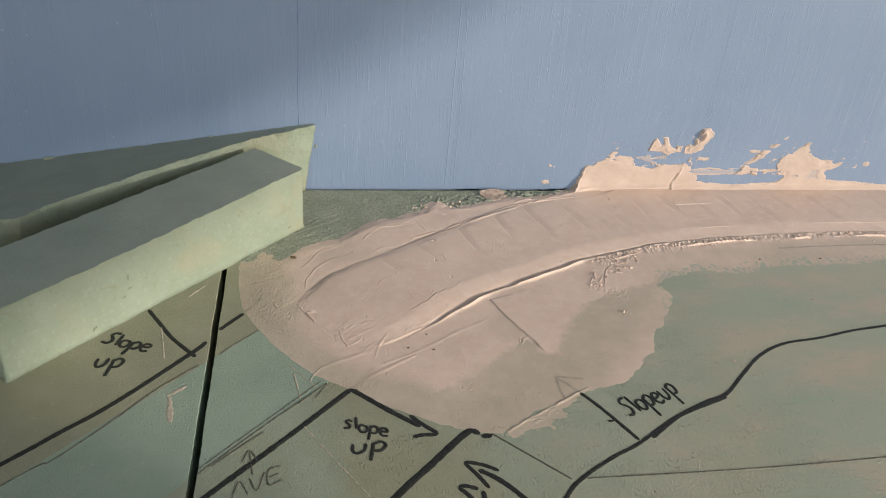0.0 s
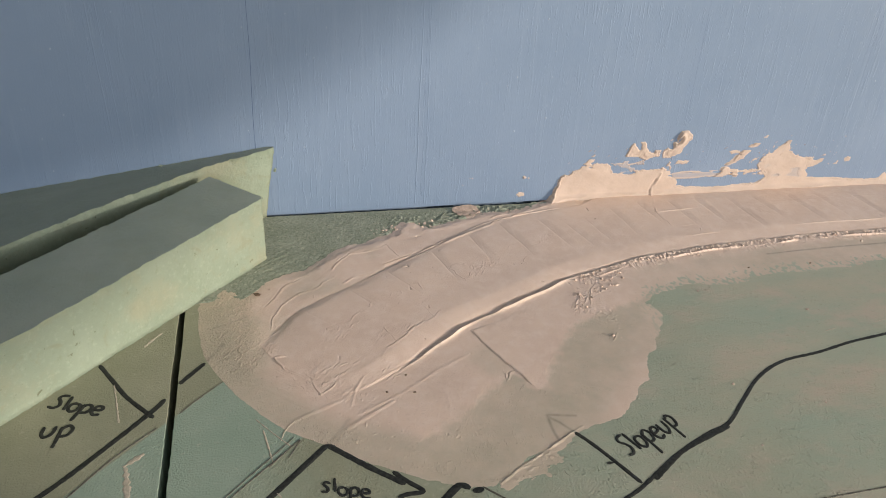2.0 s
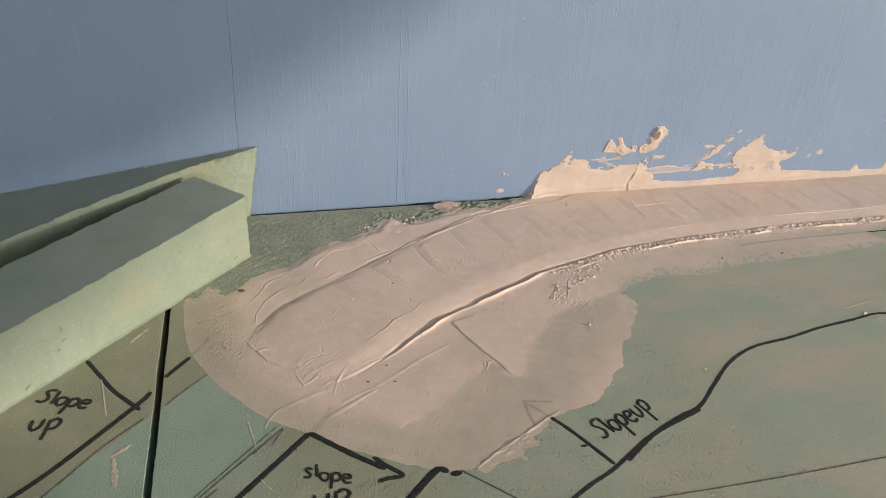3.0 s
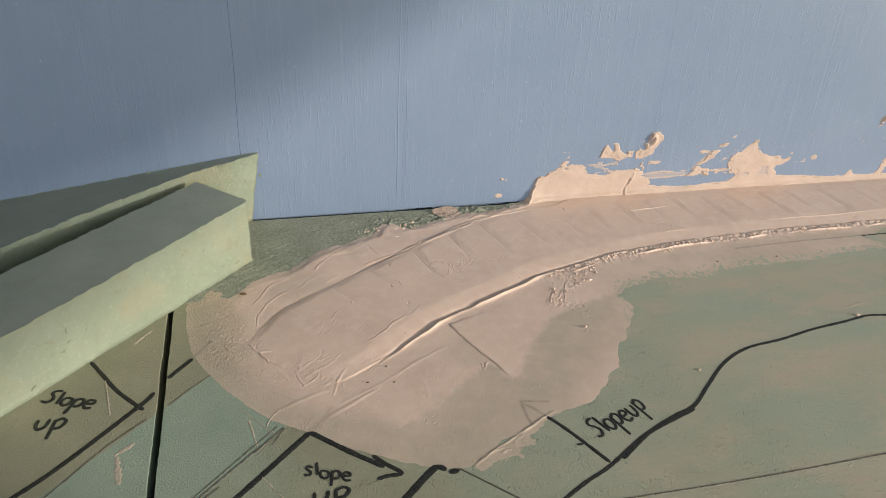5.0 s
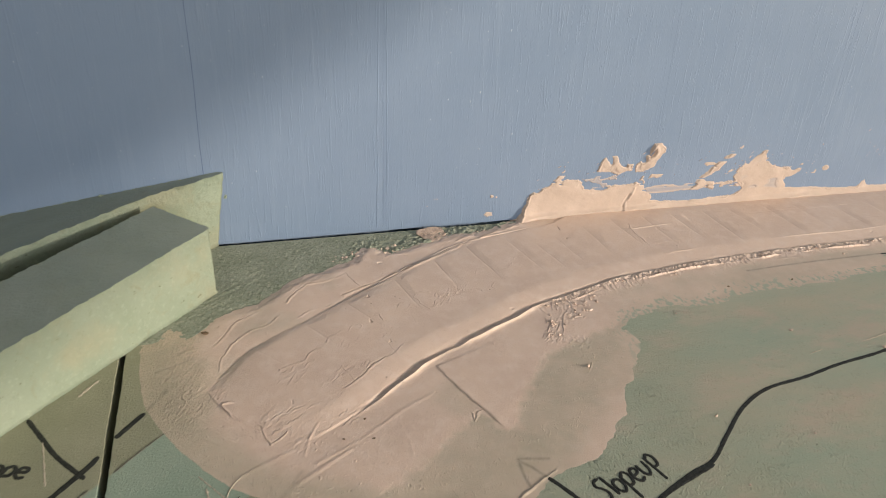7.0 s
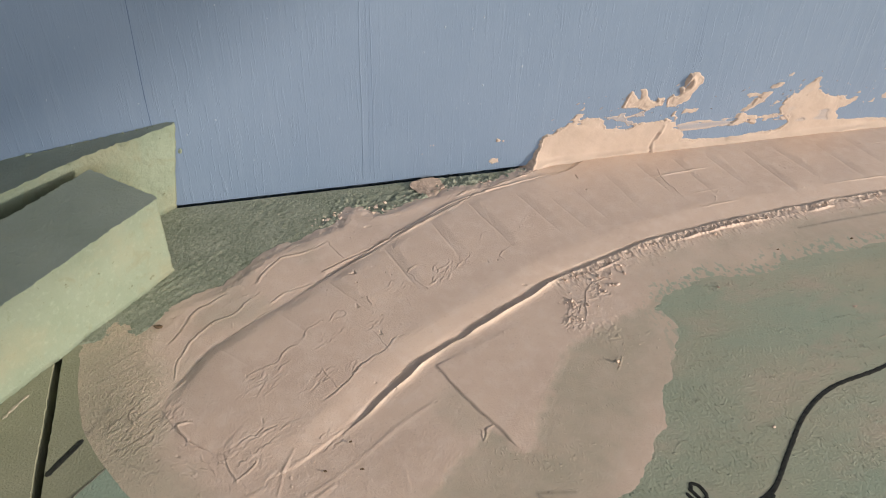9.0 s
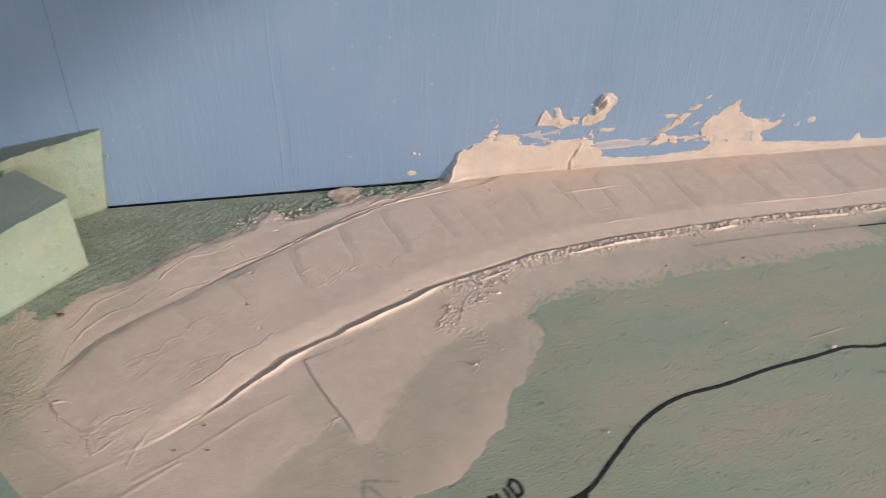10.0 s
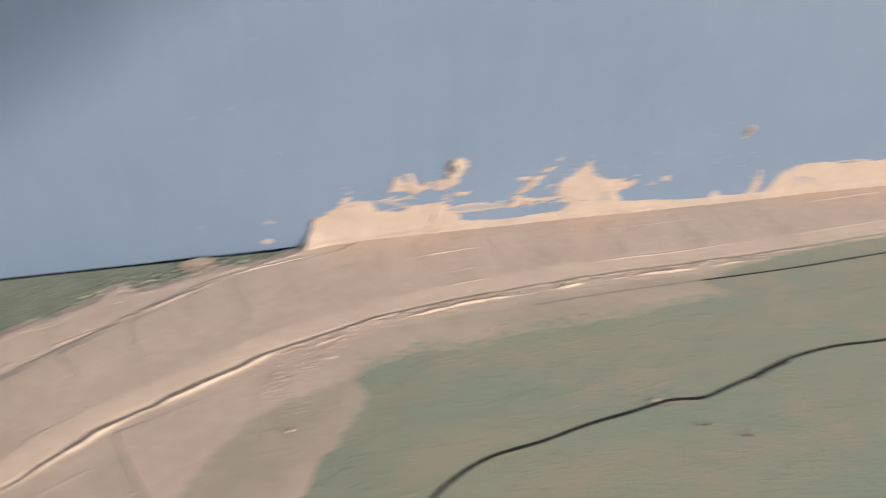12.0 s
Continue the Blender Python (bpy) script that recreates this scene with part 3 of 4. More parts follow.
    steps = [(-163, -105, -150, -120, 0.8), (-141, -87, -126, -108, 1.1), (-118, -73, -102, -98, 1.2), (-90, -54, -80, -88, 1.2), (-64, -39, -57, -70, 1.0),
             (-42, -28, -31, -68, 1.1), (-15, -29, -4, -64, 0.8), (1, -36, 10, -65, 0.7), (15, -30, 22, -60, 0.6), (36, -20, 41, -56, 0.6)]
    steps += [(x, -14, x + 6, -46 - 6 * (x % 3), 0.75 + 0.09 * (x % 4)) for x in (57, 79, 99, 122, 141, 167, 188, 214, 240, 268, 300)]
    for ax, ay, bx, by, force in steps:
        ax, ay, bx, by = ax / 1000, ay / 1000, bx / 1000, by / 1000
        ll = math.hypot(bx - ax, by - ay)
        i0, i1 = np.searchsorted(xs, (ax - 0.006, bx + 0.022))
        p = np.s_[i0:i1, :]
        x, y = X[p] - ax, Y[p] - ay
        d = (x * (ay - by) + y * (bx - ax)) / ll + 0.0005 * fbm(X[p], Y[p], 0.012, 2, 16)
        k = (x * (bx - ax) + y * (by - ay)) / ll
        reach = smooth(-0.004, 0.001, k) * (1 - smooth(ll - 0.012, ll + 0.004, k))
        rise = smooth(0.0, 0.0058, d) * np.exp(-np.maximum(d - 0.0058, 0) / 0.011)
        h[p] += inn[p] * core[p] * reach * force * (0.00032 * rise - 0.00013 * bell(d - 0.0003, 0.00045))
    # drag lines along the far part of the bed
    lane_d = np.where(road > 0, low, 0) + 0.0012 * fbm(X, Y, 0.08, 2, 18)
    for lane, high in ((0.0115, 0.00045), (0.043, 0.00055), (0.0235, 0.00020)):
        h += inn * smooth(0.03, 0.09, X) * high * np.clip(0.10 + 1.6 * fbm(X, Y, 0.03, 1, 56 + lane), 0, 1) * bell(lane_d - lane, 0.00045)
    # torn skin: a low ridge with a cut behind it
    def tear(line, high, wide, seed):
        p, _ = close("", 0.004, line)
        if X[p].size == 0:
            return
        d = leeward(X[p], Y[p], line) + 0.0006 * fbm(X[p], Y[p], 0.0030, 3, seed)
        ends = smooth(0, 0.0012, np.minimum(np.hypot(X[p] - line[0][0], Y[p] - line[0][1]), np.hypot(X[p] - line[-1][0], Y[p] - line[-1][1])) + 0.0004)
        broken = np.clip(0.75 + 0.9 * fbm(X[p], Y[p], 0.006, 2, seed + 3), 0.12, 1.3) * ends
        h[p] += inn[p] * high * broken * (0.75 * bell(d + 0.9 * wide, wide * (1 + 0.8 * (d < -0.9 * wide))) - 1.1 * bell(d - 0.5 * wide, 0.75 * wide))

    torn = (("-179,-116 -178,-108 -173,-98 -169,-93 -163,-88 -156,-86 -152,-81 -149,-78 -145,-75", 40, 85), ("-146,-68 -142,-61 -136,-55 -134,-53 -123,-51 -117,-48 -113,-46", 50, 110),
            ("-113,-46 -111,-51 -109,-56 -107,-59", 32, 110), ("-155,-127 -153,-123 -150,-121 -146,-119 -141,-118 -139,-113 -133,-110", 24, 70),
            ("-130,-106 -129,-103 -126,-101 -122,-99", 46, 75), ("-119,-99 -117,-96 -114,-94 -112,-96 -114,-98 -117,-99", 24, 60), ("-117,-127 -114,-124 -110,-124 -112,-128 -115,-129", 17, 60),
            ("-125,-125 -124,-129 -122,-132 -121,-136", 30, 65), ("-173,-139 -178,-139 -176,-143 -174,-147 -171,-150", 62, 80), ("-180,-141 -177,-139", 40, 70),
            ("-171,-150 -166,-154 -162,-158 -161,-162 -159,-167", 34, 75), ("-159,-167 -156,-165 -153,-163 -152,-161", 40, 70), ("-186,-128 -184,-126 -180,-122 -175,-118", 48, 110),
            ("-82,-76 -79,-73 -75,-72 -73,-73", 42, 65), ("-82,-76 -80,-79 -79,-83 -76,-88", 26, 55), ("-92,-83 -90,-80 -87,-80", 26, 55), ("-89,-86 -86,-92 -85,-98", 18, 50),
            ("-104,-88 -102,-88 -101,-93", 30, 60), ("-36,-70 -39,-73 -38,-76", 44, 65), ("-36,-70 -33,-68 -26,-65", 26, 55), ("-22,-63 -15,-61 -11,-58 -6,-58 -3,-58", 30, 60),
            ("-44,-59 -42,-56 -38,-55", 28, 55), ("74,-57 79,-55 83,-50 80,-50", 34, 65), ("66,-19 64,-30 66,-41 67,-50", 24, 65), ("-111,-100 -107,-105 -103,-109 -101,-114 -99,-120", 20, 50),
            ("-117,-66 -110,-62 -99,-57 -87,-51 -75,-45 -63,-38 -49,-30 -39,-24 -20,-17", 62, 150), ("-119,-73 -116,-69 -110,-66 -102,-62 -96,-59", 40, 90),
            ("-141,-82 -136,-78 -128,-75 -121,-73", 36, 100), ("-171,-111 -166,-106 -160,-100 -151,-94 -144,-88 -141,-87", 22, 70), ("-181,-97 -178,-93 -175,-87 -172,-81 -166,-77 -159,-73", 42, 140),
            ("-114,-129 -108,-124 -101,-120 -95,-114", 34, 110), ("-126,-140 -118,-134 -110,-126", 24, 110), ("-70,-163 -73,-165 -75,-169", 50, 80), ("-75,-165 -75,-169", 40, 70),
            ("-20,-104 -17,-109 -13,-110 -15,-117", 60, 75), ("-13,-111 -10,-104 -4,-98 4,-96", 44, 75), ("-25,-121 -19,-118 -16,-121", 44, 65),
            ("-22,-113 -17,-110 -12,-113", 44, 60), ("-16,-145 -11,-142 -15,-148", 44, 60), ("-7,-139 -3,-137 -1,-139", 40, 60), ("-45,-21 -35,-17.5 -26,-17 -12,-12 2,-7", 55, 110),
            ("-96,-228 -88,-223 -80,-217.5 -66,-210 -58,-205.5 -52,-202.5", 95, 130), ("-74,-222 -68,-218 -64,-214", 50, 90),
            ("-205,-108 -197,-101 -190,-98", 26, 60), ("-200,-134 -193,-128 -190,-124", 30, 80), ("-188,-140 -194,-132 -193,-128", 34, 90), ("-196,-146 -190,-142 -184,-138", 24, 80))
    for k, (text, high, wide) in enumerate(torn):
        tear(curve(mm(text), 0.0012), high * 0.78e-5, wide * 3.4e-6, 100 + k)
    # rippled patches and the rough end: short parallel folds
    rng = random.Random(11)
    for cx, cy, rx, ry, turn, count, high in ((-147, -127, 11, 5, 40, 30, 17), (-128, -131, 9, 4, 42, 16, 13), (-68, -79, 9, 5, 48, 24, 22), (-54, -71, 6, 4, 40, 12, 18), (-20, -51, 10, 4, 35, 14, 15),
                                              (-104, -103, 9, 4, 30, 14, 14), (-148, -153, 12, 6, 30, 18, 18), (-192, -138, 11, 11, 50, 30, 26), (-166, -160, 16, 7, -40, 24, 18), (-196, -120, 8, 18, 60, 26, 20),
                                              (-118, -108, 8, 4, 40, 14, 14), (-88, -84, 7, 4, 35, 12, 14), (-128, -158, 8, 4, 35, 12, 16), (-20, -118, 7, 5, 60, 16, 32), (-7, -106, 9, 4, 20, 14, 30), (-113, -126, 4, 3, 42, 9, 13)):
        for k in range(count):
            a, q = rng.uniform(0, 6.283), rng.random() ** 0.5
            t = radians(turn)
            u, v = rx * q * math.cos(a), ry * q * math.sin(a)
            x, y = (cx + u * math.cos(t) - v * math.sin(t)) / 1000, (cy + u * math.sin(t) + v * math.cos(t)) / 1000
            t += rng.uniform(-0.35, 0.35)
            ll = rng.uniform(0.0016, 0.0060)
            sway = rng.uniform(-0.0006, 0.0006)
            line = [(x + math.cos(t) * ll * (i / 5 - 0.5) - math.sin(t) * sway * math.sin(i + k), y + math.sin(t) * ll * (i / 5 - 0.5) + math.cos(t) * sway * math.sin(i + k)) for i in range(6)]
            tear(line, high * 0.75e-5 * rng.uniform(0.4, 1.3), rng.uniform(0.00022, 0.00032), 200 + k % 9)
    # fine unevenness, pinholes, small grains
    near = core * (1 - smooth(0.02, 0.10, X))
    h += inn * (0.00004 * fbm(X, Y, 0.003, 3, 23) * (1 - 0.5 * near) + 0.00020 * fbm(X, Y, 0.03, 2, 24) * (1 - big) * smooth(0, 0.02, rim))
    h -= inn * 0.0005 * smooth(0.55, 0.60, fbm(X, Y, 0.0022, 1, 25)) * smooth(0.1, 0.4, fbm(X, Y, 0.03, 1, 26))
    h += inn * 0.00022 * smooth(0.50, 0.60, fbm(X, Y, 0.0013, 1, 61)) * smooth(0.05, 0.35, fbm(X, Y, 0.025, 1, 62)) * (1 - near)
    # where the coat is so thin that the green board shows through
    mott = fbm(X, Y, 0.026, 3, 27)
    open_ring = curve(mm("-150,-212 -120,-200 -101,-186 -90,-176 -82,-171 -74,-165 -70,-164 -63,-177 -58,-177 -49,-161 -38,-143 -28,-133 -15,-129 0,-120 30,-112 40,-150 0,-195 -40,-220 -100,-245 -150,-235"), 0.006)
    thin = 0.70 * smooth(-0.002, 0.004, inside(X, Y, open_ring) + 0.004 * mott + 0.0022 * fbm(X, Y, 0.003, 3, 82)) * (0.90 + 0.25 * fbm(X, Y, 0.012, 3, 65))
    thin *= 1 - (0.35 + 0.45 * smooth(-0.155, -0.175, Y)) * smooth(-0.055, -0.03, X) * smooth(-0.112, -0.135, Y) * (1 - smooth(0.004, 0.018, rim + 0.005 * mott))
    lane = smooth(0.010, 0.022, -off) * (ds < 0)
    thin = np.maximum(thin, 0.35 * smooth(-0.2, 0.5, fbm(X, Y, 0.03, 3, 66)) * lane)
    end_ring = curve(mm("-220,-95 -210,-140 -190,-175 -160,-200 -120,-224 -118,-204 -150,-184 -172,-166 -186,-148 -193,-130 -198,-90"), 0.004)
    thin = np.maximum(thin, 0.62 * smooth(-0.006, 0.006, inside(X, Y, end_ring) + 0.004 * mott))
    thin = np.maximum(thin, 0.66 * smooth(0.005, 0.013, -off) * smooth(0.0, 0.04, X) * (0.6 + 0.5 * fbm(X, Y, 0.02, 3, 29)))
    thin *= 1 - smooth(-0.006, -0.003, off) * smooth(-0.13, -0.1, X)
    thin = np.maximum(thin, 0.55 * (1 - smooth(0.001, 0.012, rim)) * smooth(0.0, 0.03, X) * (Y < -0.04))
    speck = fbm(X * 1.3, Y * 0.8, 0.0018, 3, 30)
    bare = smooth(0.02, 0.16, speck - 0.5 * smooth(0.0, 0.016, rim)) * (1 - smooth(0.004, 0.018, rim)) * smooth(0.0, 0.03, X) * (Y < -0.09)
    thin, bare = np.clip(thin, 0, 1), np.clip(bare, 0, 1)
    h -= inn * 0.00022 * thin
    feather = smooth(-0.06, -0.02, X) * (Y < -0.05)
    h *= 1 - feather * (1 - smooth(-0.001, 0.007, rim))
    h = np.where(rim > 0, np.maximum(h, 0.00004 * smooth(0, 0.0012, rim)), (0.04 + 0.26 * (X < -0.11)) * rim)
    # slightly paler colour along the lip beside the groove
    lip_pale = np.clip(0.2 * bell(off + 0.0010, 0.0012) * west, 0, 1)
    mark = np.zeros(X.shape)
    for text, wide, dark in (("-56,-205 -60,-199 -64,-194 -52,-196", 0.0007, 0.55), ("-64,-194 -64.5,-201 -64,-208", 0.0007, 0.6), ("111,-81 135,-79.5 159,-78.5 206,-77.5", 0.0008, 0.5),
                             ("-158,-197 -152,-190 -148,-184", 0.0010, 0.25), ("-209,-138 -204,-131 -201,-126", 0.0010, 0.45), ("-206,-112 -196,-108 -190,-105", 0.0006, 0.35)):
        p, d = close(text, 0.004)
        mark[p] = np.maximum(mark[p], dark * bell(d, wide) * (0.75 + 0.5 * fbm(X[p], Y[p], 0.003, 2, 60)))
    keep = rim > -0.0012
    road_thing = tagged(new("plaster_road"), "wet pink plaster road bed troweled over green foam", "plaster road")
    attrs = {"thin": thin, "lip_pale": lip_pale, "mark": np.clip(mark, 0, 1), "bare": bare, "sand": sand}
    bed = road > -0.0040
    sheet("road_bed", X, Y, keep & bed, (X, Y, h), PLASTER, attrs, parent=road_thing, only=bed)
    sheet("skim_coat", X, Y, keep, (X, Y, h), PLASTER, attrs, parent=road_thing, label="thin smeared pink skim coat", only=~bed)

    # crisp curled edges where the trowel tore the skin
    def ground(x, y):
        return h[min(len(xs) - 1, int(np.searchsorted(xs, x))), min(len(ys) - 1, int(np.searchsorted(ys, y)))]

    def flap(bm, line, high, wide, seed, back=0.35, broken=0.5):
        rows = []
        n = len(line)
        for i, (x, y) in enumerate(line):
            ax, ay = line[max(0, i - 1)]
            bx, by = line[min(n - 1, i + 1)]
            d = math.hypot(bx - ax, by - ay) or 1
            nx, ny = -(by - ay) / d, (bx - ax) / d
            if nx * -0.6 + ny * 0.8 < 0:
                nx, ny = -nx, -ny
            q = Vector((x * 260, y * 260, seed * 1.7))
            shift = 0.0006 * noise.noise(q * 1.3) + 0.0004 * noise.noise(q * 4.0)
            tall = high * max(0.04, 1 - broken + broken * (0.55 + 1.1 * noise.noise(q))) * min(1, i / 3, (n - 1 - i) / 3 + 0.05)
            x, y = x + nx * shift, y + ny * shift
            g = ground(x, y)
            rows.append([bm.verts.new(c) for c in ((x - nx * wide, y - ny * wide, ground(x - nx * wide, y - ny * wide) - 0.00004), (x - nx * wide * 0.35, y - ny * wide * 0.35, g + tall * 0.55 - 0.00004),
                                                   (x, y, g + tall - 0.00003), (x + nx * wide * back, y + ny * wide * back, g - 0.00006))])
        for a, b in zip(rows, rows[1:]):
            for k in range(3):
                bm.faces.new((a[k], b[k], b[k + 1], a[k + 1]))

    bm = bmesh.new()
    rng = random.Random(12)
    # crumbly dashes below the road edge
    for k in range(560):
        x = rng.uniform(-0.012, 0.30)
        p = min(ROAD_LOW, key=lambda c: abs(c[0] - x))
        y = p[1] - 0.003 - 0.012 * rng.random() ** 1.8
        t = radians(rng.gauss(-72, 16))
        ll = rng.uniform(0.0006, 0.0016)
        line = [(x + math.cos(t) * ll * (i / 3 - 0.5), y + math.sin(t) * ll * (i / 3 - 0.5)) for i in range(4)]
        flap(bm, line, rng.uniform(0.0002, 0.0006), 0.0003, k, 0.6, 0.2)
    bmesh.ops.recalc_face_normals(bm, faces=bm.faces[:])
    for f in bm.faces:
        if f.normal.z < 0:
            f.normal_flip()
    obj("skin_fold", bm, PLASTER, road_thing, "crumbly dashes of plaster below the road edge")


build_plaster()


def build_torn_foam():
    """The torn, rough strip of board between the blocks, the plaster and the backdrop."""
    step = 0.0005
    X, Y = np.meshgrid(np.arange(-0.219, 0.004, step), np.arange(-0.092, -0.0024, step), indexing="ij")
    ring = mm("-219,2 2,2 2,-8 -27,-14 -65,-21 -88,-30 -107,-34 -124,-42 -142,-50 -160,-69 -182,-79 -192,-90 -219,-90")
    rim = inside(X, Y, ring) + 0.001 * fbm(X, Y, 0.008, 2, 31)
    edge = np.abs(inside(X, Y, SKIM))
    rough = 0.28 + 2.6 * bell(edge, 0.008) * smooth(-0.13, -0.08, X)
    h = 0.00030 + rough * (0.00062 * np.maximum(-0.2, fbm(X, Y, 0.0019, 3, 32)) + 0.0002 * fbm(X, Y, 0.006, 2, 33))
    h += 0.00017 * fbm((X * 0.6 - Y * 0.8) * 1.6, (X * 0.8 + Y * 0.6) * 0.16, 0.0024, 3, 34) * (0.5 + smooth(0.0, 0.4, fbm(X, Y, 0.03, 2, 35)))
    h = np.where(rim > 0, np.maximum(h, 0.00006), 0.5 * rim)
    sheet("torn_foam", X, Y, rim > -0.001, (X, Y, h), TORN, label="rough torn green foam surface beside the plaster", category="foam", kind="stuff")


build_torn_foam()


# ---------- plaster smeared on the backdrop ----------
def build_smear():
    step = 0.00042
    X, Z = np.meshgrid(np.arange(-0.065, 0.43, step), np.arange(-0.002, 0.054, step), indexing="ij")
    w = 0.0004 * fbm(X, Z, 0.008, 3, 40) + 0.0007 * fbm(X * 0.7, Z * 1.2, 0.0028, 3, 41) + (0.0004 + 0.0005 * smooth(0.008, 0.014, Z)) * fbm(X * 1.3, Z, 0.0011, 2, 45)
    west = inside(X, Z, mm("-3,-3 0,1 3,5 4,9 6,12 7,16 11,19 16,20 19,22 22,25 24,28 26,30 28,31 28,29 26,26 26,24 32,25 40,24 40,21 43,18 48,18 53,18 59,19 68,19 73,19 78,20 83,17 85,14 88,11 90,9 89,6.5 104,5 104,-3"))
    east = inside(X, Z, mm("102,-3 102,5 116,4 127,4.5 138,5 149,6 154,8 156,10 155,12 150,12.5 142,13 139,12.5 135,15 138,16 146,16 150,16 148,19 149,24 152,26 156,28 159,31 163,34 166,37.5 168,36 168,33 169,29 174,25.5 181,23 187,22.5 194,22.5 198,25.5 197,20 192,17.5 187,16.5 186,14 189,11 188,8 196,7.5 208,7 218,6 225,5 225,-3"))
    far = inside(X, Z, mm("222,-3 222,5 248,4.5 250,8 252,9.5 254,5.5 268,4 274,5 277,14 280,22 281,12 279,4 284,4 289,10 296,18 310,21 335,21 360,20 400,22 440,18 500,20 500,-3"))
    film = inside(X, Z, mm("84,16 95,17 109,16 119,17 119,13 110,12 102,11 92,11 86,12"))
    diag = inside(X, Z, mm("116,12 119,15 121,18 124,22 128,24 130,28 134,31 139,34 142,37 145.5,36 141,32 138,29 135,25 130,22 127,20 133,17 135,14 134,11 128,13 123,12"))
    comb = inside(X, Z, mm("50,30 51,33 52,37 54,38 56,36 58,33 60,34 60,37 59,39 61,39 63,36 64,34 67,31 70,31 70,33 73,33 73,29 69,29 64,27 59,29 54,29"))
    hook = inside(X, Z, mm("76,28 76,32 78,34 81,33 83,34 82,38 84,38 84,43 86,45.5 90,46 94,43 94,40 92,39 91,36 89,34 88,31 84,29 81,28"))
    crown = np.maximum(comb, hook)
    spots = [inside(X, Z, mm(t)) for t in ("81,22 82,24 84,21 83,19", "85,22 88,25 89,26 91,25 94,26 95,24 92,23 88,23", "203,18 208,20 212,19 208,17", "263,43 266,43 269,50 266,51 263,47",
                                           "214,20 216,22 220,20 216,19", "-22,6 -20,7 -17,7 -17,5 -20,4", "-18,18 -16,18 -14,17 -16,17.3", "124,30 127,31 131,30 129,28 125,29", "147,39 150,41.5 148,39", "141,22 146,25 143,22",
                                           "-58,14 -52,18 -54,19", "205,36 209,38 207,37", "154,30 157,33 155,31")]
    scratch = inside(X, Z, mm("43,24 48,25 51,27 53,25 60,25 63,26 62,23 55,22 60,19 51,20")) + 0.0034 * fbm(X * 0.25, Z, 0.0016, 2, 46) - 0.0006
    body = np.maximum(np.maximum(west, east), far) + w + 0.0003
    rim = np.maximum(np.maximum(body, scratch), film + 0.0016 * fbm(X * 0.15, Z, 0.0014, 2, 73))
    for d, k in ((diag, 0.7), (crown, 0.7)):
        rim = np.maximum(rim, d + w * k + 0.0003)
    for d in spots:
        rim = np.maximum(rim, d + 1.2 * w + 0.0001)
    # dragged, broken upper edges
    rim = rim - 0.0030 * smooth(0.15, 0.5, fbm(X * 0.22, Z, 0.0020, 2, 47)) * (1 - smooth(0.001, 0.0065, rim)) * smooth(0.010, 0.016, Z) * (crown < -0.002) * (scratch < -0.0005)
    # the hollow in the hooked splash
    eye = inside(X, Z, mm("83.6,37 84.6,41 86.6,43 87.4,41.5 86,38.5"))
    rim = np.where(eye > 0, np.minimum(rim, -eye), rim)
    inn = rim > 0
    h = 0.00010 + 0.0003 * smooth(0, 0.004, rim) + 0.0003 * smooth(0, 0.0004, rim) * (0.6 + fbm(X, Z, 0.01, 2, 42))
    h += 0.0011 * bell(body - 0.0006, 0.0005) * smooth(0.030, 0.008, X)
    h += 0.0006 * smooth(0.0, 0.0005, hook) * smooth(0.081, 0.0855, X) + 0.0010 * bell(eye + 0.001, 0.0012) * (hook > 0)
    h += 0.0003 * smooth(0.0, 0.0004, crown) * smooth(-0.1, 0.3, 0.3 + fbm(X, Z, 0.004, 2, 74))
    h += 0.0011 * smooth(0.0, 0.0012, diag) * np.exp(-np.maximum(diag, 0) / 0.003) + 0.002 * smooth(0.0, 0.002, spots[3])
    h += 0.0012 * bell(to_line(X, Z, curve(mm("71,1 72,4 73,7 75,11 77,17")))[0], 0.0009) * (0.6 + fbm(X, Z, 0.004, 2, 75))
    h -= 0.0006 * bell(to_line(X, Z, curve(mm("70,2 71,5 72,8 74,12")))[0], 0.0008)
    h += 0.0006 * bell(rim - 0.0004, 0.0004) * smooth(-0.1, 0.3, fbm(X, Z, 0.010, 2, 43)) * (film < 0.0005)
    h += 0.00030 * fbm(X * 0.8, Z * 1.3, 0.010, 4, 44) + 0.0028 * smooth(0.005, 0.0, Z)
    h += 0.0007 * bell(Z - 0.003 - 0.0015 * fbm(X, Z * 0, 0.02, 3, 76), 0.0006) * smooth(0.0, 0.3, fbm(X, Z, 0.012, 2, 77))
    h += 0.003 * bell(np.hypot((X - 0.002) * 0.8, Z - 0.002), 0.006)
    veil = smooth(-0.0005, 0.002, film) * (body < 0.0015) * smooth(0.0115, 0.0135, Z)
    veil = np.maximum(veil, 0.85 * smooth(0.0, 0.0008, scratch) * (body < 0.001))
    veil = np.maximum(veil, 0.55 * smooth(0.15, 0.45, fbm(X * 0.5, Z * 1.3, 0.009, 3, 78)) * smooth(0.003, 0.008, rim) * smooth(0.006, 0.010, Z) * smooth(0.10, 0.13, X))
    h = np.where(veil > 0.4, np.minimum(h, 0.00022 + 0.0001 * fbm(X * 0.2, Z, 0.0015, 2, 79)), h)
    h = np.where(inn, np.maximum(h, 0.0001), 0.4 * rim)
    veils = {"veil": veil}
    smear = tagged(new("plaster_smear"), "cream plaster smeared and splashed on the blue backdrop", "plaster smear")
    high = crown > -0.0022
    slash = (diag > -0.002) & (Z > 0.0135) & (X < 0.152) & ~high
    dab = (spots[3] > -0.003)
    keep = rim > -0.001
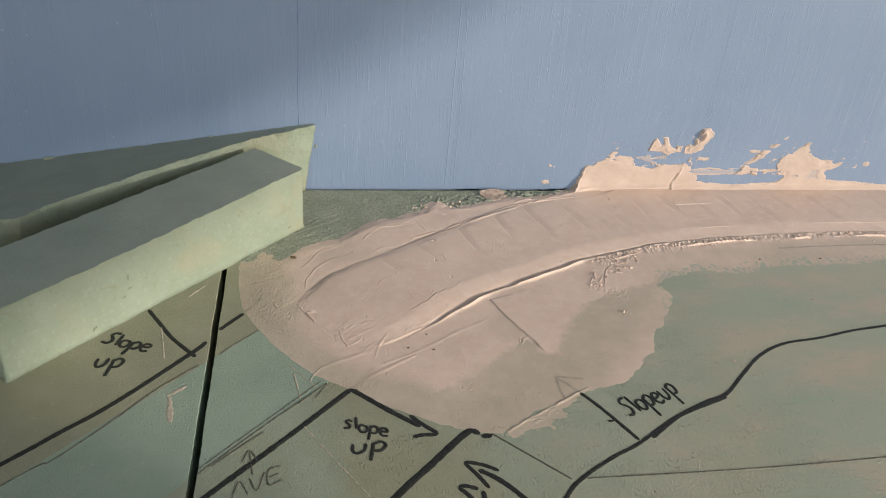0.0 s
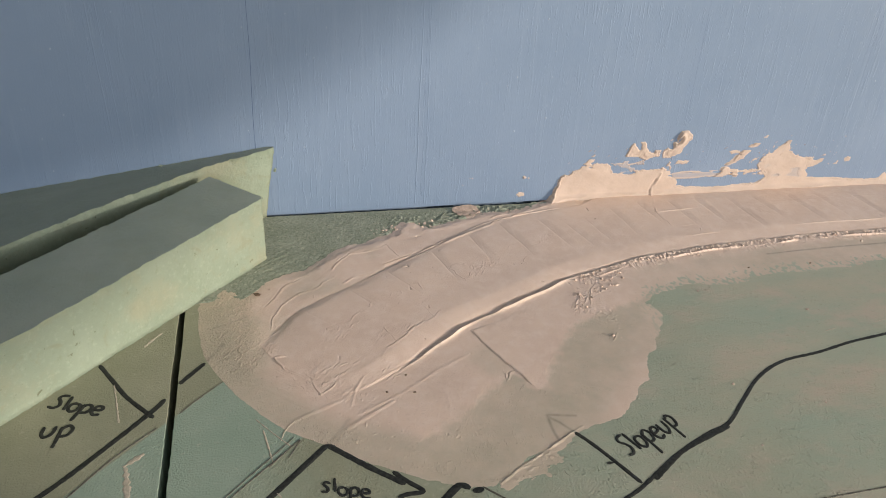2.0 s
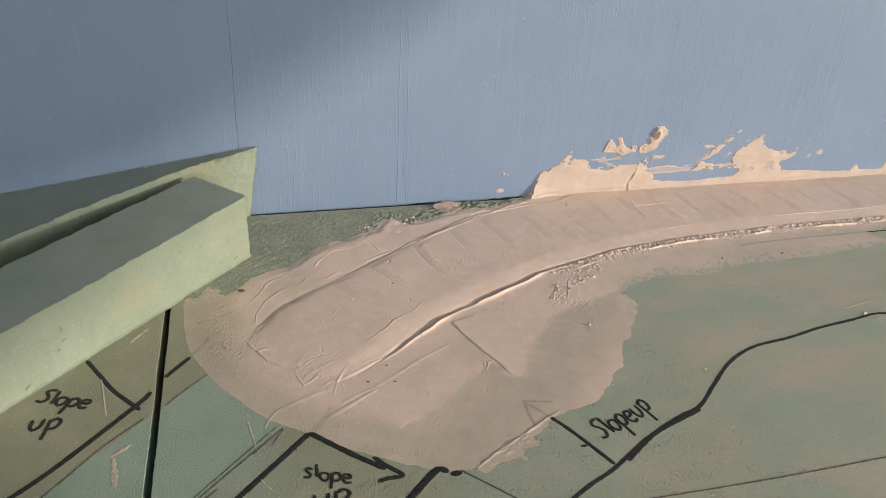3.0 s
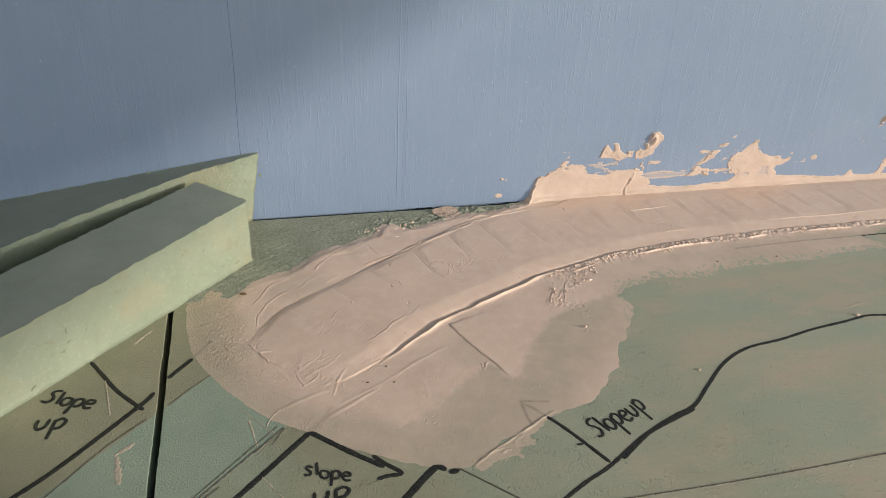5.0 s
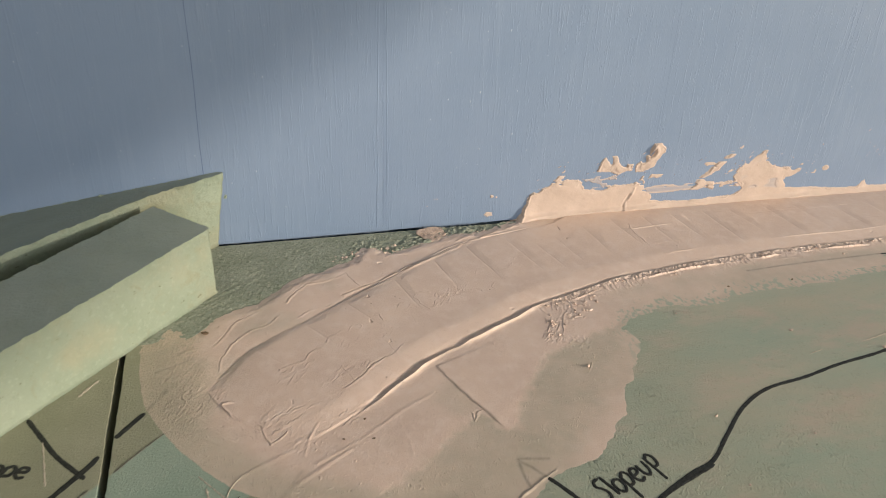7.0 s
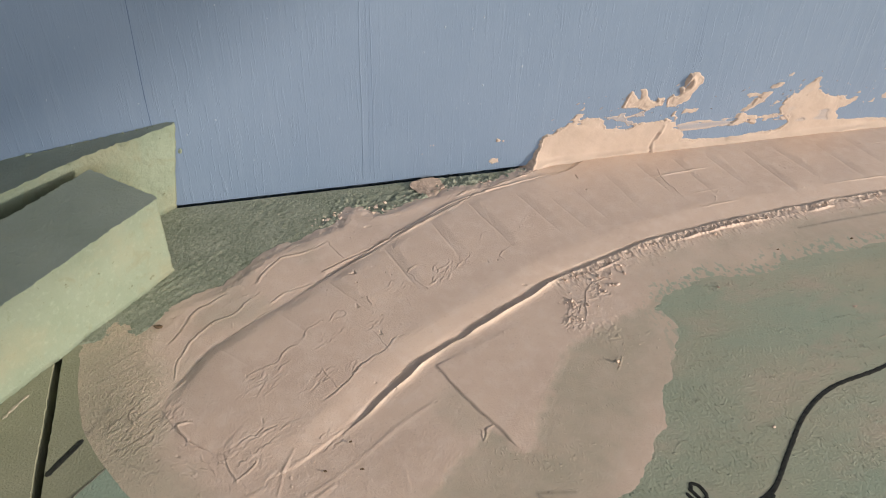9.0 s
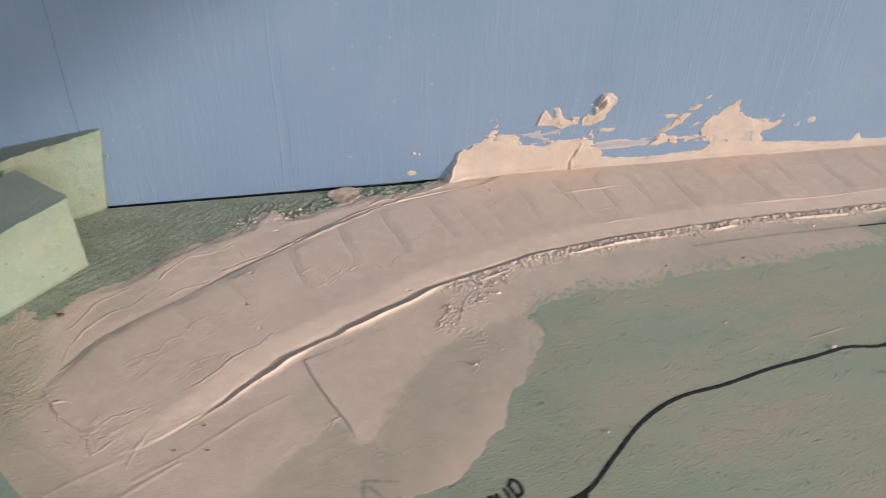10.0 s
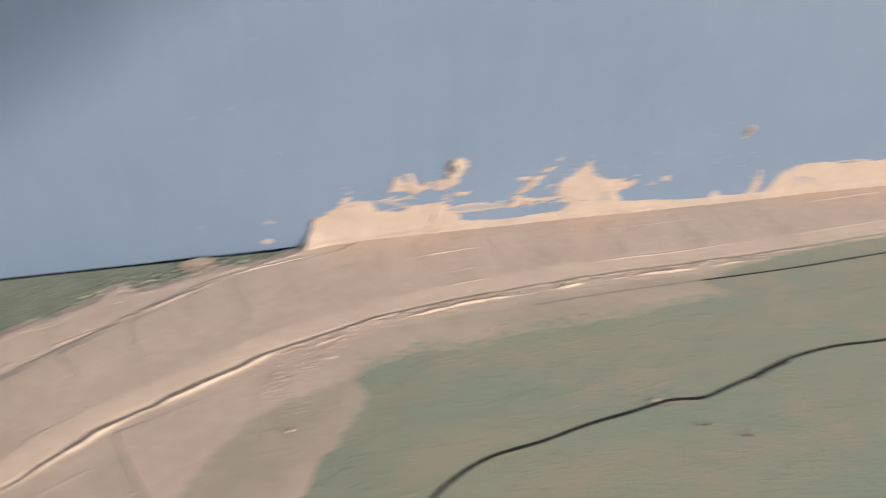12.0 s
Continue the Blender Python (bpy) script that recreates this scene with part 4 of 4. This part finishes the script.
    sheet("splash", X, Z, keep, (X, -h, Z), CREAM, veils, parent=smear, only=high, label="thick raised splash of cream plaster")
    sheet("splash", X, Z, keep, (X, -h, Z), CREAM, veils, parent=smear, only=slash)
    sheet("dab", X, Z, keep, (X, -h, Z), CREAM, veils, parent=smear, only=dab)
    sheet("smear_body", X, Z, keep, (X, -h, Z), CREAM, veils, parent=smear, only=~(high | slash | dab))


build_smear()


# ---------- foam blocks ----------
def foam_block(name, ring, z_top, seed, label, ragged=0.0, tip=-1.0, soft=None, under=0.0):
    """A sawn foam offcut: ring is its plan in order, z_top a function of the plan point, soft the roundness of its upper edge.
    The skin lies on top, the cut sides are pale."""
    pts = []
    for (ax, ay), (bx, by) in zip(ring, list(ring[1:]) + [ring[0]]):
        n = max(1, int(math.hypot(bx - ax, by - ay) / 0.0013))
        pts += [(ax + (bx - ax) * k / n, ay + (by - ay) * k / n) for k in range(n)]
    bm = bmesh.new()
    layers, n = [], len(pts)
    flat, bend = 16, 10
    for li in range(flat + bend + 1):
        row = []
        for i, (x, y) in enumerate(pts):
            (ax, ay), (bx, by) = pts[i - 1], pts[(i + 1) % n]
            d = math.hypot(bx - ax, by - ay) or 1
            nx, ny = (by - ay) / d, -(bx - ax) / d
            top = z_top(x, y)
            rad = soft(x, y) if soft else 0.0007
            if li <= flat:
                z, inset = (top - rad) * li / flat, 0.0
            else:
                a = math.pi / 2 * (li - flat) / bend
                z, inset = top - rad + rad * math.sin(a), rad * (1 - math.cos(a))
            v = Vector((x * 90, y * 90, z * 90))
            out = 0.00050 * noise.noise(v + Vector((seed, 0, 0))) + 0.00035 * noise.noise(v * 3.1) + 0.00025 * noise.noise(v * 8.0) - inset
            if li == 0:
                out -= 0.0006
            if ny < -0.3 and x < -0.18:      # the long cut face leans inwards towards its foot
                out -= under * max(0.0, 1 - z / top) ** 0.7 * min(1.0, (-0.18 - x) / 0.03)
            if nx > 0.6 and ragged > 1:
                out += 0.0013 * noise.noise(v * 2.5) + 0.0010 * noise.noise(v * 7.0)
            if li >= flat:
                out += ragged * (0.0010 * noise.noise(v * 2.2) + 0.0011 * max(0, noise.noise(v * 7.5)) + 0.0008 * noise.noise(v * 15.0))
            lean = 0.008 * (1 - z / top) * min(1.0, max(0.0, (x + tip) / 0.028))
            row.append(bm.verts.new((x - lean + nx * out, y + ny * out, z)))
        layers.append(row)
    for a, b in zip(layers, layers[1:]):
        for i in range(n):
            j = (i + 1) % n
            side = bm.faces.new((a[i], a[j], b[j], b[i]))
            side.smooth = True
    bm.faces.new(layers[0][::-1])
    lid = bm.faces.new(layers[-1])
    bmesh.ops.triangulate(bm, faces=[lid])
    bmesh.ops.recalc_face_normals(bm, faces=bm.faces[:])
    return obj(name, bm, FOAM, None, label, "foam block")


def build_blocks():
    front = mm("-180.5,-51 -208,-24.5 -330,-158 -302,-184")[::-1]
    foam_block("foam_block", front, lambda x, y: 0.038 + 0.02 * max(0.0, (-0.73 * (x + 0.1805) + 0.68 * (y + 0.051))), 3.0,
               "sawn pale green foam offcut with grey-green skin on top", 0.6,
               soft=lambda x, y: 0.0007 + (0.0032 * min(1.0, max(0.0, (-0.19 - x) / 0.07)) if 0.73 * (x + 0.1805) - 0.68 * (y + 0.051) > -0.01 else 0.0))
    rear = mm("-172.5,-2.0 -175.5,-0.8 -250,-0.8 -330,-0.8 -420,-0.8 -345,-98 -317,-101 -302,-83 -280,-66 -254,-46 -228,-28 -212,-18 -196,-12")[::-1]

    def ramp(x, y):
        return 0.0455 + 0.155 * (x + 0.174) - 0.11 * y

    foam_block("foam_block", rear, ramp, 8.0,
               "tapering wedge of pale green foam with ragged edges against the backdrop", 1.3, 0.2, under=0.004)
    # torn shreds on the ragged rear edge
    rng = random.Random(5)
    bm = bmesh.new()
    for i in range(170):
        x = -0.180 - 0.17 * rng.random()
        lump(bm, x, -0.0018, 0.0452 + 0.155 * (x + 0.174), rng.uniform(0.0003, 0.0015), rng.uniform(0.0003, 0.0011), rng.uniform(0.0003, 0.0008), i, 0.9, 1)
    for i in range(130):
        k = rng.random()
        lump(bm, -0.208 - 0.122 * k, -0.0245 - 0.1335 * k, 0.0384, rng.uniform(0.0003, 0.0010), rng.uniform(0.0003, 0.0010), rng.uniform(0.0002, 0.0005), 300 + i, 0.9, 1)
    lump(bm, -0.331, -0.0030, 0.0212, 0.0040, 0.0018, 0.0014, 40, 0.35, 2)
    lump(bm, -0.2365, -0.0020, 0.0362, 0.0012, 0.0010, 0.0011, 42, 0.35, 2)
    lump(bm, -0.1728, -0.0022, 0.0310, 0.0011, 0.0007, 0.0016, 41, 0.4, 1)
    obj("foam_shreds", bm, FOAM, None, "tiny torn shreds of pale green foam", "foam", "stuff")


build_blocks()


# ---------- lines and writing drawn on the boards ----------
def stroke(name, points, width, parent, mat=None, seed=0, **more):
    return obj(name, ribbon(points, width, seed, **more), mat or INK, parent)


def build_lines():
    w, e = board_w, board_e
    stroke("street_line", mm("-420,-345 -350,-285 -290,-232 -274,-217 -256,-200 -229,-168 -223.6,-160"), 0.0024, w, seed=1)
    stroke("street_line", mm("-218.6,-151 -214,-145 -208.5,-138"), 0.0023, e, seed=2)
    stroke("tick_line", mm("-254,-133 -246,-146 -239,-157 -227,-171"), 0.0020, w, seed=3)
    stroke("cut_line", mm("-380,-332 -286,-242 -272,-231 -254,-210 -240,-192 -225,-177"), 0.0006, w, PENCIL, 4, wobble=0.5)
    stroke("cut_line", mm("-217,-170 -210,-162 -200,-152"), 0.0005, e, PENCIL, 5, wobble=0.5)
    stroke("pen_line", mm("-245,-279 -228,-259 -224,-255"), 0.0006, w, PENCIL, 31, wobble=0.4)
    stroke("street_line", mm("-246,-286 -226,-266 -223,-262"), 0.0024, w, seed=33)
    stroke("pen_line", mm("-217.5,-242 -193,-216.5 -169,-193"), 0.0006, e, PENCIL, 6, wobble=0.4)
    stroke("pen_line", mm("-217.5,-239.5 -194,-215 -171,-191"), 0.0004, e, PENCIL, 7, wobble=0.4)
    stroke("pen_line", mm("-181,-205.5 -175,-199 -168.5,-192.5 -171,-197.5 -173.5,-202"), 0.0006, e, PENCIL, 8, wobble=0.3)
    stroke("pen_line", mm("-213,-238.5 -203,-229 -194,-221"), 0.0007, e, PENCIL, 9, wobble=0.3)
    stroke("street_line", mm("-270,-320 -240,-282 -213,-253 -186,-226 -158,-197"), 0.0026, e, seed=10)
    stroke("arrow", mm("-158,-197 -142,-212 -130,-222"), 0.0027, e, seed=11)
    stroke("arrow_head", mm("-134,-215 -129,-221 -124,-226.5 -130,-227 -134,-228"), 0.0021, e, seed=12)
    stroke("street_line", mm("-180,-300 -144,-259 -129,-244 -115,-230 -109,-225"), 0.0032, e, seed=13)
    stroke("tick_line", mm("-109.5,-225 -106,-228"), 0.0030, e, seed=14)
    stroke("tick_line", mm("-105.5,-229.5 -101,-229"), 0.0028, e, seed=35)
    stroke("arrow", mm("-80,-287 -95,-263 -103,-253 -110,-247.5"), 0.0024, e, seed=15)
    stroke("arrow_head", mm("-107.5,-257 -111,-250 -114.5,-243.5 -108,-245 -102,-248.5"), 0.0019, e, seed=16)
    stroke("pen_line", mm("-101,-228 -74,-255"), 0.0009, e, PENCIL, 17)
    stroke("pen_line", mm("-68,-255 0,-255 65,-253 160,-248 300,-240"), 0.0007, e, PENCIL, 18, wobble=0.3)
    shore = mm("-98,-290 -79,-264 -70,-255 -54,-245 -40,-238 -20,-225 0,-215 13,-210 26,-198.5 43,-184 61,-175 84,-171 105,-166 127,-162.5 144,-159.5 159,-161 173,-157 187,-153 211,-145 237,-141.5 264,-142 310,-136 380,-128")
    stroke("shore_line", shore, 0.0018, e, seed=19, wobble=0.14)
    stroke("shore_line", mm("-33,-235 -24,-228.5 -14,-222 0,-216.5 12,-212"), 0.0022, e, seed=20)
    stroke("shore_line", mm("186,-154 196,-150 209,-146.2"), 0.0026, e, seed=34)
    stroke("arrow", mm("-39,-236 -47,-220 -52,-211 -56,-205"), 0.0019, e, seed=21)
    stroke("tick_line", mm("-49,-224 -46,-224"), 0.0016, e, seed=22)
    stroke("pen_line", mm("203,-78 255,-77 292,-75 340,-72 420,-66"), 0.0012, e, seed=23)


GLYPHS = {  # strokes in a box one unit high (x-height about 0.6), with the advance at the end
    "S": ([[(0.50, 1.00), (0.22, 0.98), (0.10, 0.80), (0.26, 0.60), (0.34, 0.36), (0.18, 0.14), (-0.10, 0.18)]], 0.52),
    "s": ([[(0.42, 0.66), (0.20, 0.72), (0.10, 0.54), (0.30, 0.34), (0.26, 0.10), (0.00, 0.06)]], 0.50),
    "l": ([[(0.08, 1.00), (0.10, 0.60), (0.14, 0.10)]], 0.26),
    "o": ([[(0.30, 0.60), (0.06, 0.52), (0.02, 0.22), (0.20, 0.04), (0.40, 0.20), (0.42, 0.48), (0.26, 0.60)]], 0.50),
    "p": ([[(0.08, 0.62), (0.06, 0.10), (0.02, -0.48)], [(0.08, 0.52), (0.30, 0.66), (0.46, 0.46), (0.34, 0.14), (0.08, 0.12)]], 0.52),
    "e": ([[(0.06, 0.34), (0.40, 0.40), (0.36, 0.60), (0.14, 0.58), (0.04, 0.26), (0.20, 0.04), (0.46, 0.12)]], 0.54),
    "u": ([[(0.04, 0.60), (0.04, 0.22), (0.18, 0.04), (0.38, 0.20), (0.44, 0.60)]], 0.58),
    "A": ([[(0.00, 0.00), (0.28, 1.00), (0.56, 0.00)]], 0.62),
    "V": ([[(0.00, 1.00), (0.26, 0.00), (0.54, 1.00)]], 0.62),
    "E": ([[(0.50, 1.00), (0.06, 0.98), (0.06, 0.02), (0.52, 0.02)], [(0.06, 0.52), (0.42, 0.54)]], 0.60),
}


def word(text, origin, end, up, width, parent, mat, seed, label):
    """Handwriting on a board: from origin towards end (both on the base line), up gives the letters' upright."""
    total = sum(GLYPHS[c][1] for c in text)
    ox, oy = (v / 1000 for v in origin)
    ax, ay = ((end[0] - origin[0]) / 1000 / total, (end[1] - origin[1]) / 1000 / total)
    ux, uy = (v / 1000 for v in up)
    joined = bmesh.new()
    pen = 0.0
    rng = random.Random(seed)
    for c in text:
        lines, advance = GLYPHS[c]
        jig = rng.uniform(-0.06, 0.06)
        for line in lines:
            pts = [(ox + (pen + x) * ax + (y + jig) * ux, oy + (pen + x) * ay + (y + jig) * uy) for x, y in line]
            piece = ribbon(pts, width, rng.randint(0, 999), rise=0.00025 + 0.00003 * rng.random(), step=0.0006)
            tmp = bpy.data.meshes.new("tmp")
            piece.to_mesh(tmp)
            piece.free()
            joined.from_mesh(tmp)
            bpy.data.meshes.remove(tmp)
        pen += advance
    return obj("lettering", joined, mat, parent, label)


def build_writing():
    word("Slope", (-270, -159), (-248.5, -167.0), (3.2, 8.6), 0.0016, board_w, INK, 1, 'black marker handwriting reading "Slope"')
    word("up", (-270, -177), (-257.5, -177), (1.0, 10.5), 0.0016, board_w, INK, 2, 'black marker handwriting reading "up"')
    word("slope", (-162.0, -220.8), (-143.5, -228.0), (0.8, 7.4), 0.0013, board_e, INK, 3, 'black marker handwriting reading "slope"')
    word("up", (-159.5, -235.5), (-145, -235.5), (0.8, 9.0), 0.0015, board_e, INK, 4, 'black marker handwriting reading "up"')
    word("Slopeup", (-36.5, -223), (-8, -208.5), (-4.6, 11.0), 0.0014, board_e, INK, 5, 'black marker handwriting reading "Slope up"')
    word("AVE", (-204, -256), (-185, -247), (-0.6, 7.5), 0.0006, board_e, PENCIL, 6, 'thin pen lettering reading "AVE"')
    word("Sl", (-121, -264), (-108, -270), (0.8, 11.0), 0.0020, board_e, INK, 7, 'black marker handwriting reading "Sl"')
    stroke("pen_line", mm("-197,-244 -198,-238 -199,-231.5"), 0.0007, board_e, PENCIL, 27)
    stroke("pen_line", mm("-201.5,-237 -199,-231 -195.5,-237"), 0.0007, board_e, PENCIL, 28)


build_lines()
build_writing()


# ---------- crumbs, chips and flecks ----------
def build_bits():
    rng = random.Random(11)
    clump = bmesh.new()
    lump(clump, -0.0570, -0.0095, 0.0000, 0.0078, 0.0078, 0.0040, 1, 0.30, 5)
    for v in clump.verts:
        q = v.co * 700
        v.co.z += 0.0003 * noise.noise(q * 0.6) + 0.00025 * noise.noise(q * 2.3) - 0.0010 * max(0.0, noise.noise(q * 0.8 + Vector((4, 1, 0))) - 0.25)
        v.co.z = min(v.co.z, 0.0010 + 0.0003 * noise.noise(q * 0.5) + 0.0002 * noise.noise(q * 2.0) + 0.22 * max(0.0, v.co.y + 0.010))
    obj("plaster_clump", clump, LUMP, None, "lump of pink plaster against the foot of the backdrop", "plaster clump", shade=True)
    clump = bmesh.new()
    for i in range(230):
        t = rng.random()
        x = (-0.115 + 0.09 * t) if i % 3 else rng.gauss(-0.092, 0.006)
        t = (x + 0.115) / 0.09
        k = 0.35 + rng.random() ** 3
        lump(clump, x + rng.gauss(0, 0.004), -0.030 + 0.017 * t + rng.gauss(0, 0.0028), 0.0003, 0.0009 * k, 0.0008 * k, 0.0005 * k, i, 0.9, 1)
    obj("plaster_crumbs", clump, PLASTER, None, "pink plaster crumbs on the torn foam edge", "crumbs", "stuff")
    bits = bmesh.new()
    for i in range(26):
        t = rng.random()
        x = -0.030 + 0.30 * t ** 1.3
        y = np.interp(x, [-0.031, 0, 0.049, 0.092, 0.15, 0.212, 0.3], [-0.095, -0.0845, -0.0715, -0.0665, -0.0625, -0.061, -0.057])
        r = rng.uniform(0.0002, 0.0006)
        lump(bits, x, y - 0.002 - abs(rng.gauss(0, 0.0035)), 0.0009, r * 1.5, r, r * 0.7, i, 0.9, 2)
    for cx, cy, spread, count in ((-17, -110, 3.5, 20), (-7, -104, 5, 18), (-20, -119, 3, 9), (-14, -145, 2.2, 4), (-4, -138, 2.2, 4), (3, -97, 6, 14)):
        for i in range(count):
            r = 0.00022 + 0.0008 * rng.random() ** 2.5
            lump(bits, (cx + rng.gauss(0, spread)) / 1000, (cy + rng.gauss(0, spread * 0.6)) / 1000, 0.0003, r * rng.uniform(0.5, 1.3), r * rng.uniform(0.6, 1.6), r * rng.uniform(0.6, 1.2), i, 0.9, 1)
    obj("plaster_crumbs", bits, PLASTER, None, "pink plaster crumbs below the edge of the road", "crumbs", "stuff", True)
    chips = bmesh.new()
    for x, y, r in ((100, -137, 1.3), (152, -176, 1.0), (49, -113, 1.0), (138, -158.5, 2.0), (28, -187, 1.0), (64, -205, 0.8), (20, -225, 0.7), (190, -120, 0.8), (230, -175, 0.9)):
        lump(chips, x / 1000, y / 1000, 0.0003, r * 0.0008, r * 0.0006, r * 0.0005, x, 0.5, 1)
    obj("plaster_chips", chips, CREAM, None, "small pale plaster chips scattered on the board", "chips", "stuff")
    dark = bmesh.new()
    for x, y, r in ((-185.5, -87, 1.4), (165, -186, 1.0), (152, -177, 0.9), (-120, -160, 0.6), (-130, -170, 0.6), (-118, -172, 0.6), (90, -95, 0.6), (130, -95, 0.8)):
        lump(dark, x / 1000, y / 1000, 0.0009, r * 0.0013, r * 0.0006, r * 0.0006, x, 0.5, 1)
    obj("dark_crumbs", dark, SOIL, None, "small dark brown crumbs lying on the surface", "crumbs", "stuff")
    # thin streaks of plaster dragged over the boards
    for k, (text, wd, parent) in enumerate((("-246,-146 -243,-160 -240.5,-172", 0.0013, board_w), ("-234.5,-197 -233.2,-204 -231.8,-213", 0.0040, board_w), ("-235.5,-197 -232,-194 -228.5,-191", 0.0036, board_w), ("-183,-185 -181,-195 -179.5,-203", 0.0012, board_e), ("-176,-192 -174,-186 -169,-180", 0.0010, board_e),
                                            ("-236.5,-122.5 -233,-117 -229.5,-112.5", 0.0022, board_w), ("-178,-219 -166,-238 -153,-258", 0.0012, board_e),
                                            ("130,-152 140,-150 149,-148", 0.0012, board_e), ("97,-156 106,-154", 0.0009, board_e),
                                            ("-186,-178 -180,-186 -172,-196", 0.0008, board_e))):
        obj("plaster_streak", ribbon(mm(text), wd * 0.5, 50 + k, rise=0.0002, wobble=0.8), STREAK, parent)
    spatter = bmesh.new()
    for i in range(85):
        x = rng.choice((0.03, 0.06, 0.075, 0.10, 0.13, 0.15, 0.165, 0.18, 0.20, 0.26)) + rng.gauss(0, 0.012)
        z = 0.022 + abs(rng.gauss(0.006, 0.008))
        r = rng.uniform(0.00012, 0.0004)
        made = lump(spatter, x, -0.0001, z, r * rng.uniform(0.8, 3.5), 0.0003, r * rng.uniform(0.4, 0.9), i, 0.8, 1)
        for v in made:      # flung up to the right
            v.co.z += 0.6 * (v.co.x - x)
    obj("plaster_spatter", spatter, CREAM, None, "tiny spatters of cream plaster on the blue backdrop", "spatter", "stuff")
    flecks = bmesh.new()
    for i in range(110):
        x = -0.36 + 0.62 * rng.random() ** 1.6
        z = 0.02 + 0.16 * rng.random()
        r = rng.uniform(0.00015, 0.00042)
        lump(flecks, x, -0.0001, z, r, 0.00015, r * rng.uniform(0.8, 2.2), i, 0.4, 1)
    obj("paint_flecks", flecks, plain("pale_blue_fleck", (0.27, 0.34, 0.44), (0.38, 0.44, 0.52)), None, "tiny pale specks in the blue backdrop paint", "specks", "stuff")


build_bits()
